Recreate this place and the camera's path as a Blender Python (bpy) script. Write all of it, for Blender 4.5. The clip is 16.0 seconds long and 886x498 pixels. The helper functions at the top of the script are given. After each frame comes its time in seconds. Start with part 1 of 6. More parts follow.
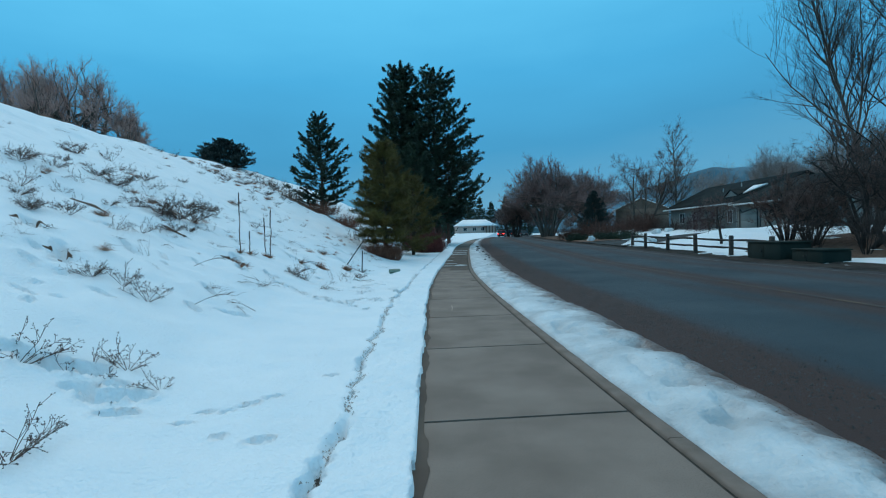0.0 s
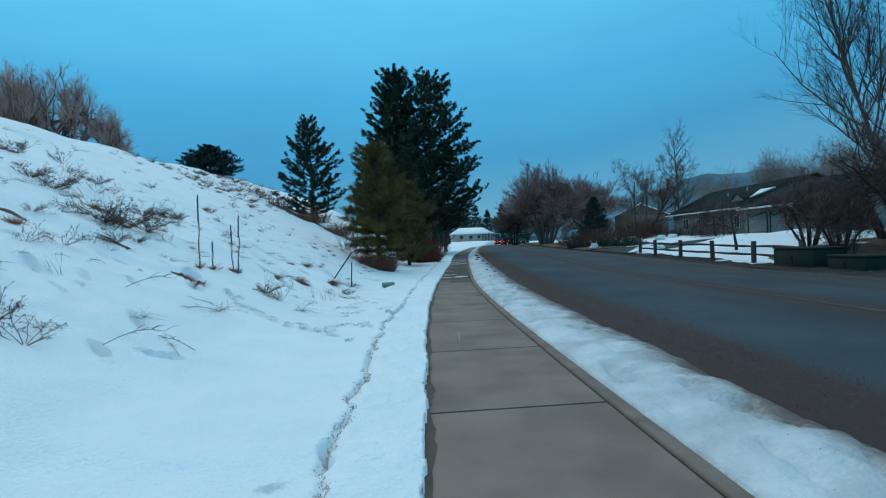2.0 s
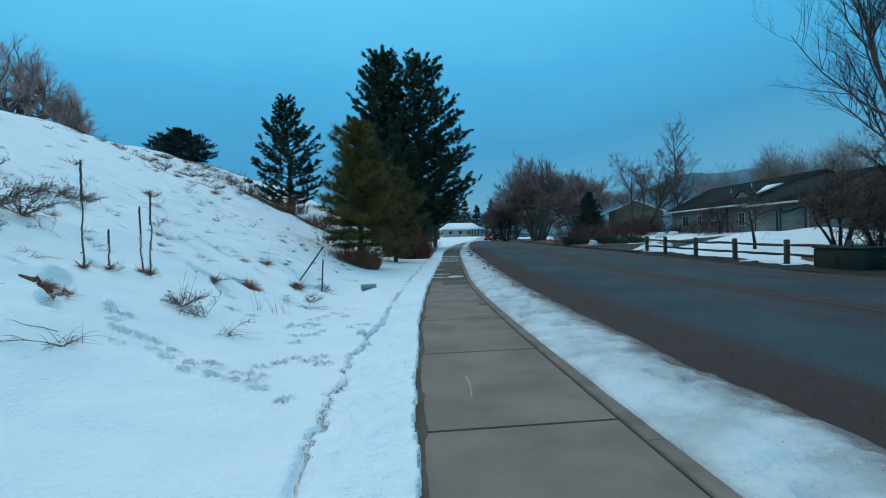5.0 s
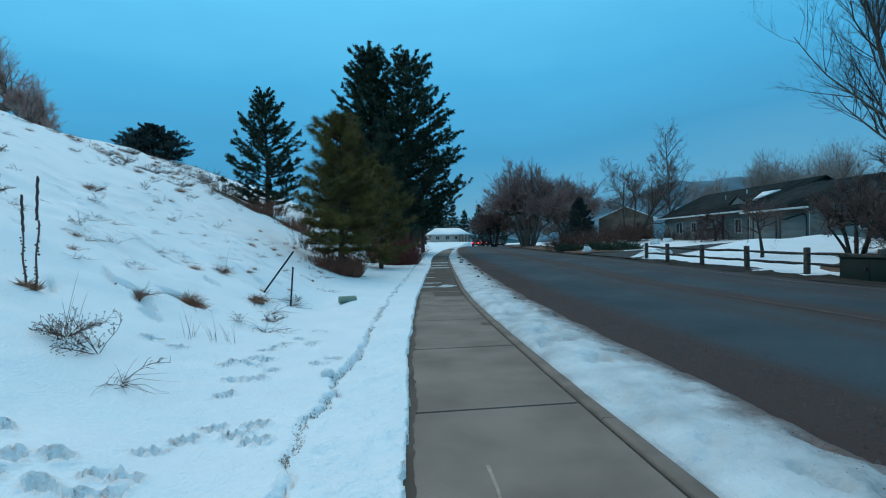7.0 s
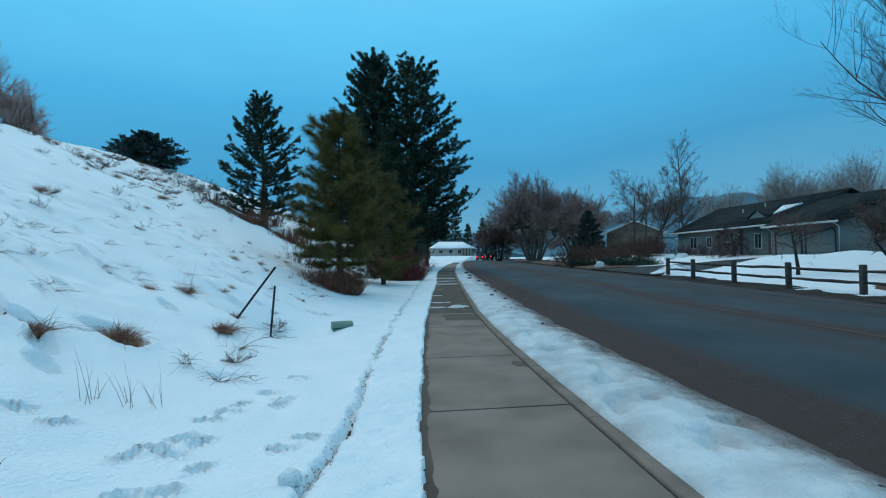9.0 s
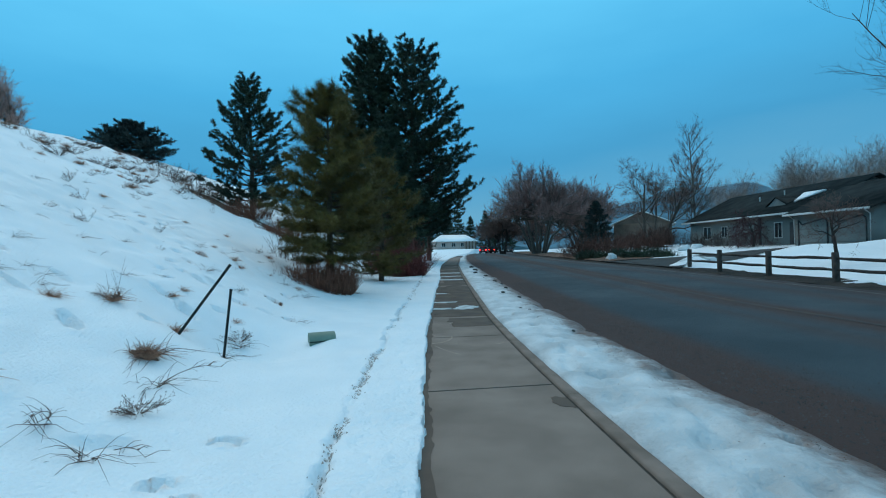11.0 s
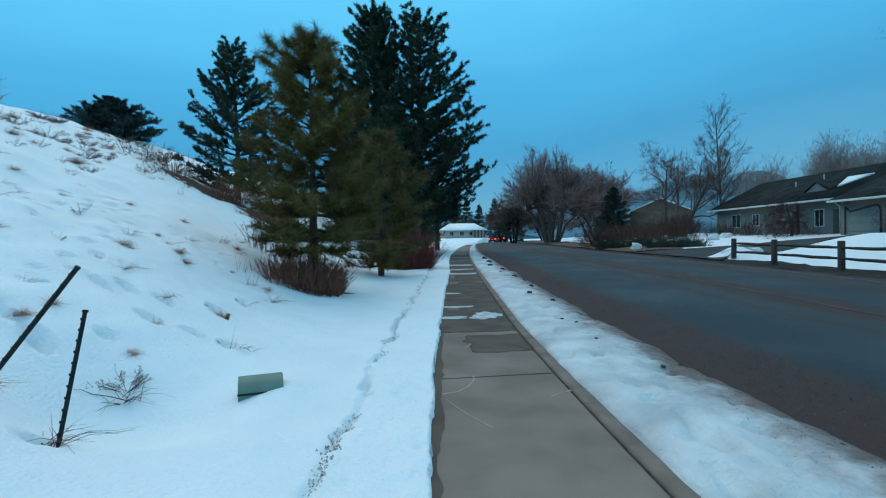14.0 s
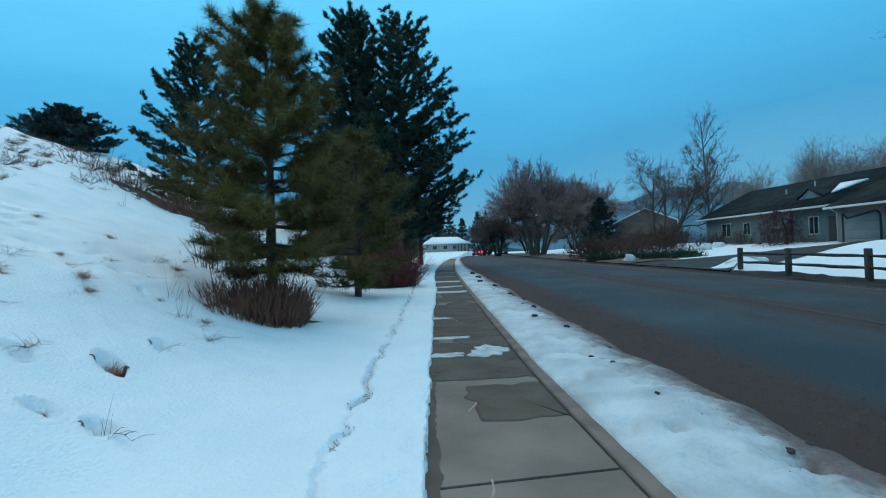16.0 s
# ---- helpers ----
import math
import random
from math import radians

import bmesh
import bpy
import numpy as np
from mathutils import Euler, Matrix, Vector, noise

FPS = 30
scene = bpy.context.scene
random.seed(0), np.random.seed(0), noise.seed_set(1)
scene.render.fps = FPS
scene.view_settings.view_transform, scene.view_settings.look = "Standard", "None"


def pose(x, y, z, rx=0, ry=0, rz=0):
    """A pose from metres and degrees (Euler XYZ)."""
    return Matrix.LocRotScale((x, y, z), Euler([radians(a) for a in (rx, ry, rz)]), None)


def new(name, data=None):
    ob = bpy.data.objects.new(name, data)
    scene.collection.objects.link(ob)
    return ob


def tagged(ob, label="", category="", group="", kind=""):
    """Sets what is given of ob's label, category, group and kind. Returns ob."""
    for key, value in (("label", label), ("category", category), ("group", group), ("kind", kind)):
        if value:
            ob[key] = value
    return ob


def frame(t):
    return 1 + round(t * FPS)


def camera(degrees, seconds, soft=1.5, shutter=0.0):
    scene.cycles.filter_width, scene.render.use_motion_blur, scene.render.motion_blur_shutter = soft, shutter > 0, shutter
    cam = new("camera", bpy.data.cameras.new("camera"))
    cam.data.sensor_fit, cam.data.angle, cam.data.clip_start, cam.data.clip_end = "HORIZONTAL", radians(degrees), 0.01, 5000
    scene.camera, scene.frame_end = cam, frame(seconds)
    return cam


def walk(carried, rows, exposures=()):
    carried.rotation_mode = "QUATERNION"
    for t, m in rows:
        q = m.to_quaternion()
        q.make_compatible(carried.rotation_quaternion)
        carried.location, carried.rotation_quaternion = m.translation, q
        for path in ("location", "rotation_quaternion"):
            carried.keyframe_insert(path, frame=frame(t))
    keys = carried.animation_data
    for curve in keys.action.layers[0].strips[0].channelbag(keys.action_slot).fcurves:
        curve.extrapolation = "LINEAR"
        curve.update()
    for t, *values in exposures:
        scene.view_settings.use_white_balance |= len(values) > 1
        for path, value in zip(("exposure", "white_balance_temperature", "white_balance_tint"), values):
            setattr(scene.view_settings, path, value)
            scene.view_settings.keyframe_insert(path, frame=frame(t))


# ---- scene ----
cam = camera(83.9, 16.0, soft=1.1)
METRES, EYE, TILT, LEAN, TURN = 15.87, 1.4, 0.0, 0.0, -0.4
ROWS = [
    (0.0, 0.0, 0.0, 0.0, -0.04, -1.49, 1.52),
    (0.5, -0.0007, 0.0316, 0.0009, -1.12, -0.99, 1.63),
    (1.0, -0.0036, 0.0622, 0.0008, 0.2, -1.3, 1.66),
    (1.5, -0.0083, 0.0942, 0.0024, -0.07, -0.54, 2.3),
    (2.0, -0.0077, 0.1245, 0.0009, -0.55, -0.52, 2.07),
    (2.5, -0.0097, 0.1546, -0.0008, 0.45, -0.9, 2.07),
    (3.0, -0.0086, 0.1855, 0.0006, -1.3, -0.7, 1.98),
    (5.5, -0.0152, 0.3408, -0.0009, -2.27, -1.41, 1.07),
    (6.0, -0.0158, 0.3709, -0.0003, -2.99, -1.69, 0.95),
    (6.5, -0.0195, 0.4025, -0.0003, -2.73, -1.0, 0.81),
    (7.0, -0.0189, 0.4323, -0.0011, -3.48, -0.52, 0.93),
    (7.5, -0.0195, 0.4608, 0.0005, -2.59, -0.67, 0.97),
    (8.0, -0.022, 0.4924, 0.0016, -4.0, 0.26, 1.0),
    (8.5, -0.0221, 0.5244, 0.0014, -4.65, 0.5, 0.53),
    (9.0, -0.0262, 0.556, 0.0003, -3.18, 1.09, 0.6),
    (11.5, -0.0222, 0.7168, -0.0002, -3.04, 0.24, 1.3),
    (12.0, -0.0216, 0.7497, 0.0015, -3.97, 0.55, 1.59),
    (12.5, -0.0191, 0.7802, 0.0023, -2.96, 0.22, 1.38),
    (13.0, -0.0205, 0.8107, 0.0007, -2.21, 0.15, 1.21),
    (13.5, -0.0189, 0.8408, 0.0009, -3.78, -0.04, 1.34),
    (14.0, -0.0191, 0.8706, 0.0015, -1.99, -0.95, 1.06),
    (14.5, -0.0206, 0.9037, 0.0027, -2.75, -0.67, 1.84),
    (15.0, -0.0192, 0.9346, 0.002, -3.49, -0.57, 1.7),
    (15.5, -0.0212, 0.9654, 0.0013, -2.0, -0.53, 1.55),
    (16.0, -0.0196, 0.9974, 0.0025, -3.98, 0.62, 1.97),
]
walk(cam, [(t, pose(0, 0, EYE, TILT, LEAN, TURN) @ pose(METRES * x, METRES * y, METRES * z, 90 + pitch, roll, yaw)) for t, x, y, z, yaw, pitch, roll in ROWS], [(0.0, -0.05), (9.0, 0.0), (13.0, 0.06), (16.0, 0.12)])

# ---- light ----
world = bpy.data.worlds.new("overcast_sky")
scene.world = world
world.use_nodes = True
wt = world.node_tree
wt.nodes.clear()
w_out = wt.nodes.new("ShaderNodeOutputWorld")
w_bg = wt.nodes.new("ShaderNodeBackground")
w_bg.inputs["Strength"].default_value = 0.1
w_sky = wt.nodes.new("ShaderNodeTexSky")
w_sky.sky_type, w_sky.sun_disc = "NISHITA", False
w_sky.sun_elevation, w_sky.sun_rotation = radians(50), radians(200)
w_sky.air_density, w_sky.dust_density, w_sky.ozone_density = 1.5, 3.0, 3.0
w_co = wt.nodes.new("ShaderNodeTexCoord")
w_sep = wt.nodes.new("ShaderNodeSeparateXYZ")
w_noise = wt.nodes.new("ShaderNodeTexNoise")
w_noise.inputs["Scale"].default_value, w_noise.inputs["Detail"].default_value = 2.2, 5.0
w_map = wt.nodes.new("ShaderNodeMapping")
w_map.inputs["Scale"].default_value = (1, 1, 3.5)
w_add = wt.nodes.new("ShaderNodeMath")
w_add.operation = "MULTIPLY_ADD"
w_add.inputs[1].default_value, w_add.inputs[2].default_value = 0.16, -0.08
w_sum = wt.nodes.new("ShaderNodeMath")
w_sum.operation = "ADD"
w_ramp = wt.nodes.new("ShaderNodeValToRGB")
SKY = [(0.0, (0.15, 0.42, 0.62)), (0.07, (0.105, 0.385, 0.62)), (0.17, (0.052, 0.345, 0.63)), (0.30, (0.068, 0.45, 0.80)),
       (0.43, (0.12, 0.60, 0.97)), (0.62, (0.24, 0.64, 0.93)), (1.0, (0.44, 0.68, 0.85))]
while len(w_ramp.color_ramp.elements) < len(SKY):
    w_ramp.color_ramp.elements.new(0.5)
for el, (at, col) in zip(w_ramp.color_ramp.elements, SKY):
    el.position, el.color = at, (*col, 1)
w_gain = wt.nodes.new("ShaderNodeVectorMath")
w_gain.operation = "SCALE"
w_gain.inputs["Scale"].default_value = 10.0
w_mix = wt.nodes.new("ShaderNodeMix")
w_mix.data_type = "RGBA"
w_mix.inputs[0].default_value = 0.94
L = wt.links.new
L(w_co.outputs["Generated"], w_sep.inputs[0])
L(w_co.outputs["Generated"], w_map.inputs[0])
L(w_map.outputs[0], w_noise.inputs["Vector"])
L(w_noise.outputs["Fac"], w_add.inputs[0])
L(w_add.outputs[0], w_sum.inputs[0])
w_tilt = wt.nodes.new("ShaderNodeMath")
w_tilt.operation = "MULTIPLY_ADD"
w_tilt.inputs[1].default_value = -0.05
L(w_sep.outputs["X"], w_tilt.inputs[0])
L(w_sep.outputs["Z"], w_tilt.inputs[2])
L(w_tilt.outputs[0], w_sum.inputs[1])
L(w_sum.outputs[0], w_ramp.inputs[0])
L(w_ramp.outputs[0], w_gain.inputs[0])
L(w_sky.outputs[0], w_mix.inputs[6])
L(w_gain.outputs[0], w_mix.inputs[7])
L(w_mix.outputs[2], w_bg.inputs["Color"])
L(w_bg.outputs[0], w_out.inputs["Surface"])

sun = new("sun", bpy.data.lights.new("sun", "SUN"))
sun.data.energy, sun.data.angle, sun.data.color = 0.8, radians(60), (1.0, 0.86, 0.68)
sun.matrix_world = pose(0, 0, 60, 40, 0, 200)


# ---- materials ----
def material(name, c1, c2, rough=0.8, scale=4.0, fine=60.0, bump=0.3, metal=0.0, c3=None, spec=0.5, dist=0.02, island=False, coords="Object", lo=0.35, hi=0.65):
    """Two colours mixed by coarse noise, a third by fine noise, and a bump of both."""
    m = bpy.data.materials.new(name)
    m.use_nodes = True
    t = m.node_tree
    b = t.nodes["Principled BSDF"]
    co = t.nodes.new("ShaderNodeTexCoord")
    n1, n2 = t.nodes.new("ShaderNodeTexNoise"), t.nodes.new("ShaderNodeTexNoise")
    for n, s, d in ((n1, scale, 4.0), (n2, fine, 3.0)):
        n.inputs["Scale"].default_value, n.inputs["Detail"].default_value = s, d
        t.links.new(co.outputs[coords], n.inputs["Vector"])
    r = t.nodes.new("ShaderNodeMapRange")
    r.inputs[1].default_value, r.inputs[2].default_value = lo, hi
    t.links.new(n1.outputs["Fac"], r.inputs[0])
    mx = t.nodes.new("ShaderNodeMix")
    mx.data_type = "RGBA"
    mx.inputs[6].default_value, mx.inputs[7].default_value = (*c1, 1), (*c2, 1)
    t.links.new(r.outputs[0], mx.inputs[0])
    last = mx.outputs[2]
    if c3:
        r2 = t.nodes.new("ShaderNodeMapRange")
        r2.inputs[1].default_value, r2.inputs[2].default_value = 0.5, 0.75
        t.links.new(n2.outputs["Fac"], r2.inputs[0])
        m2 = t.nodes.new("ShaderNodeMix")
        m2.data_type = "RGBA"
        m2.inputs[7].default_value = (*c3, 1)
        t.links.new(r2.outputs[0], m2.inputs[0])
        t.links.new(last, m2.inputs[6])
        last = m2.outputs[2]
    if island:
        ge = t.nodes.new("ShaderNodeNewGeometry")
        hs = t.nodes.new("ShaderNodeHueSaturation")
        mr = t.nodes.new("ShaderNodeMapRange")
        mr.inputs[3].default_value, mr.inputs[4].default_value = 0.6, 1.4
        t.links.new(ge.outputs["Random Per Island"], mr.inputs[0])
        t.links.new(mr.outputs[0], hs.inputs["Value"])
        t.links.new(last, hs.inputs["Color"])
        last = hs.outputs[0]
    t.links.new(last, b.inputs["Base Color"])
    b.inputs["Roughness"].default_value, b.inputs["Metallic"].default_value = rough, metal
    b.inputs["Specular IOR Level"].default_value = spec
    if bump:
        ad = t.nodes.new("ShaderNodeMath")
        ad.operation = "ADD"
        t.links.new(n1.outputs["Fac"], ad.inputs[0])
        t.links.new(n2.outputs["Fac"], ad.inputs[1])
        bp = t.nodes.new("ShaderNodeBump")
        bp.inputs["Strength"].default_value, bp.inputs["Distance"].default_value = bump, dist
        t.links.new(ad.outputs[0], bp.inputs["Height"])
        t.links.new(bp.outputs[0], b.inputs["Normal"])
    return m


M_SNOW = material("snow", (0.84, 0.87, 0.89), (0.90, 0.91, 0.92), 0.65, 1.3, 30, 0.5, dist=0.05, spec=0.25)
M_CRUST = material("crusty_snow", (0.68, 0.72, 0.74), (0.86, 0.88, 0.89), 0.55, 5.0, 45, 0.6, dist=0.03, spec=0.3, c3=(0.52, 0.48, 0.44))
M_DIRTY = material("dirty_snow", (0.62, 0.62, 0.61), (0.30, 0.26, 0.23), 0.7, 2.5, 40, 0.7, dist=0.03)
M_SLAB = material("concrete", (0.205, 0.148, 0.119), (0.300, 0.221, 0.180), 0.9, 1.3, 120, 0.3, dist=0.004, c3=(0.17, 0.122, 0.098), spec=0.25)
M_KERB = material("kerb_concrete", (0.17, 0.125, 0.10), (0.26, 0.19, 0.155), 0.9, 3.0, 90, 0.5, dist=0.006, spec=0.25)
M_WET = material("wet_concrete", (0.10, 0.070, 0.055), (0.14, 0.10, 0.078), 0.75, 2.0, 60, 0.1, dist=0.003, spec=0.15)
M_SCUFF = material("pale_scuff", (0.33, 0.22, 0.17), (0.45, 0.34, 0.28), 0.9, 9, 60, 0.1)
M_MELT = material("grey_slush", (0.40, 0.40, 0.39), (0.62, 0.64, 0.64), 0.5, 6.0, 60, 0.5, dist=0.01)
M_JOINT = material("joint_dirt", (0.03, 0.025, 0.02), (0.06, 0.05, 0.04), 0.9, 9, 80, 0.5)
M_GRAVEL = material("dark_gravel", (0.026, 0.021, 0.018), (0.06, 0.046, 0.038), 0.95, 1.5, 70, 1.0, dist=0.03, c3=(0.12, 0.10, 0.088), spec=0.2)
M_DRIVE = material("driveway_asphalt", (0.04, 0.04, 0.04), (0.065, 0.063, 0.06), 0.9, 1.0, 60, 0.4, spec=0.2)
M_BARK = material("pine_bark", (0.05, 0.032, 0.022), (0.11, 0.07, 0.048), 0.95, 8, 40, 1.0, dist=0.03)
M_GREYBARK = material("grey_bark", (0.085, 0.065, 0.052), (0.15, 0.12, 0.10), 0.95, 8, 40, 0.8, dist=0.02)
M_DARKBARK = material("dark_bark", (0.022, 0.016, 0.014), (0.05, 0.038, 0.032), 0.95, 8, 40, 0.8, dist=0.02)
M_PALEBARK = material("pale_bark", (0.13, 0.115, 0.10), (0.22, 0.20, 0.18), 0.9, 8, 40, 0.8, dist=0.02)
M_TWIG = material("brown_twigs", (0.125, 0.070, 0.058), (0.19, 0.11, 0.09), 0.9, 3, 30, 0.0, island=True)
M_TWIGRED = material("red_twigs", (0.15, 0.034, 0.030), (0.22, 0.056, 0.046), 0.8, 3, 30, 0.0, island=True)
M_TWIGDARK = material("dark_twigs", (0.045, 0.03, 0.026), (0.085, 0.055, 0.046), 0.9, 3, 30, 0.0, island=True)
M_WILLOW = material("willow_twigs", (0.25, 0.142, 0.125), (0.33, 0.195, 0.172), 0.9, 0.6, 30, 0.0, island=True)
M_PALETWIG = material("pale_twigs", (0.27, 0.20, 0.18), (0.36, 0.28, 0.25), 0.9, 0.6, 30, 0.0, island=True)
M_HILLTWIG = material("hilltop_twigs", (0.42, 0.235, 0.195), (0.52, 0.31, 0.26), 0.9, 0.6, 30, 0.0, island=True)
M_NEEDLE = material("ponderosa_needles", (0.086, 0.060, 0.010), (0.16, 0.106, 0.018), 0.6, 0.9, 20, 0.0, island=True)
M_NEEDLEDARK = material("dark_pine_needles", (0.014, 0.032, 0.019), (0.036, 0.060, 0.028), 0.6, 0.6, 20, 0.0, island=True)
M_NEEDLEBLUE = material("spruce_needles", (0.010, 0.024, 0.022), (0.022, 0.042, 0.036), 0.65, 0.8, 20, 0.0, island=True)
M_DRYGRASS = material("dry_grass", (0.34, 0.155, 0.10), (0.48, 0.26, 0.17), 0.9, 6, 40, 0.0, island=True)
M_STEM = material("dead_stem", (0.085, 0.048, 0.036), (0.15, 0.09, 0.068), 0.9, 9, 60, 0.0, island=True)
M_LITTER = material("needle_litter", (0.10, 0.052, 0.034), (0.19, 0.105, 0.068), 0.95, 5, 50, 1.0, dist=0.04)
M_MAROON = material("maroon_twigs", (0.050, 0.016, 0.018), (0.085, 0.028, 0.030), 0.9, 3, 30, 0.0, island=True)
M_HEDGE = material("hedge_twigs", (0.085, 0.036, 0.026), (0.14, 0.062, 0.045), 0.9, 3, 30, 0.0, island=True)
M_RUSSET = material("russet_twigs", (0.17, 0.060, 0.038), (0.26, 0.10, 0.062), 0.9, 3, 30, 0.0, island=True)
M_WOOD = material("weathered_wood", (0.035, 0.027, 0.023), (0.075, 0.06, 0.05), 0.9, 6, 60, 0.6)
M_GREENMETAL = material("green_box_paint", (0.005, 0.014, 0.011), (0.009, 0.020, 0.016), 0.7, 2, 40, 0.1, spec=0.2)
M_PALEGREEN = material("pale_green_plastic", (0.13, 0.20, 0.155), (0.16, 0.235, 0.185), 0.6, 4, 40, 0.15)
M_IRON = material("dark_green_steel", (0.008, 0.013, 0.012), (0.022, 0.026, 0.023), 0.7, 15, 60, 0.3, metal=0.3)
M_STONE = material("dark_stone", (0.03, 0.027, 0.027), (0.08, 0.072, 0.068), 0.85, 7, 50, 0.7)
M_SIDING = material("pale_siding", (0.175, 0.19, 0.18), (0.22, 0.235, 0.222), 0.8, 0.7, 30, 0.1)
M_TRIM = material("white_trim", (0.50, 0.51, 0.50), (0.60, 0.61, 0.60), 0.6, 2, 30, 0.05)
M_TAN = material("tan_siding", (0.12, 0.080, 0.060), (0.16, 0.11, 0.082), 0.85, 1, 30, 0.1)
M_PINKTAN = material("pinkish_siding", (0.42, 0.33, 0.29), (0.48, 0.38, 0.33), 0.85, 1, 30, 0.1)
M_SHINGLE = material("dark_shingles", (0.016, 0.019, 0.019), (0.034, 0.038, 0.037), 1.0, 1.2, 25, 0.7, dist=0.03, spec=0.08)
M_DARKTRIM = material("dark_posts", (0.03, 0.032, 0.034), (0.05, 0.052, 0.054), 0.7, 2, 30, 0.1)
M_RUBBER = material("rubber", (0.012, 0.012, 0.012), (0.022, 0.022, 0.022), 0.85, 9, 60, 0.2)
M_RED = material("red_car_paint", (0.24, 0.012, 0.016), (0.27, 0.014, 0.018), 0.25, 1, 5, 0.0)
M_BLACKPAINT = material("black_car_paint", (0.012, 0.013, 0.014), (0.018, 0.019, 0.02), 0.3, 1, 5, 0.0)
M_STEEL = material("wheel_alloy", (0.35, 0.35, 0.36), (0.45, 0.45, 0.46), 0.35, 5, 40, 0.0, metal=0.9)


def glass_material(name, colour=(0.02, 0.03, 0.035)):
    m = bpy.data.materials.new(name)
    m.use_nodes = True
    b = m.node_tree.nodes["Principled BSDF"]
    b.inputs["Base Color"].default_value = (*colour, 1)
    b.inputs["Roughness"].default_value = 0.06
    return m


def glow_material(name, colour, power):
    m = glass_material(name, colour)
    b = m.node_tree.nodes["Principled BSDF"]
    b.inputs["Emission Color"].default_value = (*colour, 1)
    b.inputs["Emission Strength"].default_value = power
    return m


M_GLASS = glass_material("window_glass")
M_TAIL = glow_material("tail_lamp_red", (1.0, 0.03, 0.02), 5.0)


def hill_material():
    """Far wooded hills under snow, a plain backdrop: kilometres of damp air painted as blue colour and faint glow."""
    m = material("haze_tinted_hillside", (0.008, 0.035, 0.06), (0.05, 0.12, 0.17), 1.0, 0.012, 0.06, 0.0, lo=0.42, hi=0.62)
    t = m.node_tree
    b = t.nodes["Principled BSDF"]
    # blue emission imitates haze; the hillside itself gives no light
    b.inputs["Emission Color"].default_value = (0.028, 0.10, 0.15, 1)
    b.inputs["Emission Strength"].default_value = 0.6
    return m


M_HILL = hill_material()


def road_material():
    """Asphalt with wheel tracks that run along the lane: u across the road in metres, v along it."""
    m = material("worn_asphalt", (0.034, 0.050, 0.059), (0.062, 0.080, 0.090), 0.8, 0.35, 70, 0.9, dist=0.02, spec=0.22)
    t = m.node_tree
    b = t.nodes["Principled BSDF"]
    base = b.inputs["Base Color"].links[0].from_socket
    uv = t.nodes.new("ShaderNodeUVMap")
    sx = t.nodes.new("ShaderNodeSeparateXYZ")
    t.links.new(uv.outputs[0], sx.inputs[0])
    mp = t.nodes.new("ShaderNodeMapping")
    mp.inputs["Scale"].default_value = (2.2, 0.16, 1)
    t.links.new(uv.outputs[0], mp.inputs[0])
    nz = t.nodes.new("ShaderNodeTexNoise")
    nz.inputs["Scale"].default_value, nz.inputs["Detail"].default_value = 1.0, 6.0
    t.links.new(mp.outputs[0], nz.inputs["Vector"])
    wob = t.nodes.new("ShaderNodeMath")
    wob.operation = "MULTIPLY_ADD"
    wob.inputs[1].default_value = 0.5
    t.links.new(nz.outputs["Fac"], wob.inputs[0])
    t.links.new(sx.outputs["X"], wob.inputs[2])
    sc = t.nodes.new("ShaderNodeMath")
    sc.operation = "MULTIPLY"
    sc.inputs[1].default_value = 1 / 13.0
    t.links.new(wob.outputs[0], sc.inputs[0])
    rp = t.nodes.new("ShaderNodeValToRGB")
    # brown grit by the kerb, blue-grey lane, brown crown with a worn yellow line, far lane, gritty verge
    stops = [(0.0, 1.0), (0.115, 1.0), (0.14, 0.25), (0.16, 0.0), (0.255, 0.0), (0.29, 0.55), (0.325, 0.2), (0.355, 0.9), (0.405, 1.0), (0.435, 0.35), (0.47, 0.05), (0.54, 0.15), (0.60, 0.75), (0.66, 0.3), (0.74, 0.85), (0.84, 0.5), (0.93, 1.0)]
    while len(rp.color_ramp.elements) < len(stops):
        rp.color_ramp.elements.new(0.5)
    for el, (at, v) in zip(rp.color_ramp.elements, stops):
        el.position, el.color = at, (v, v, v, 1)
    t.links.new(sc.outputs[0], rp.inputs[0])
    mx = t.nodes.new("ShaderNodeMix")
    mx.data_type = "RGBA"
    mx.inputs[7].default_value = (0.070, 0.041, 0.035, 1)
    t.links.new(rp.outputs[0], mx.inputs[0])
    t.links.new(base, mx.inputs[6])
    t.links.new(mx.outputs[2], b.inputs["Base Color"])
    return m


M_ROAD = road_material()
M_YELLOW = material("worn_yellow_paint", (0.050, 0.040, 0.036), (0.12, 0.066, 0.034), 0.9, 1.6, 30, 0.2, lo=0.45, hi=0.75)

# ---- geometry helpers ----
RNG = np.random.default_rng(7)


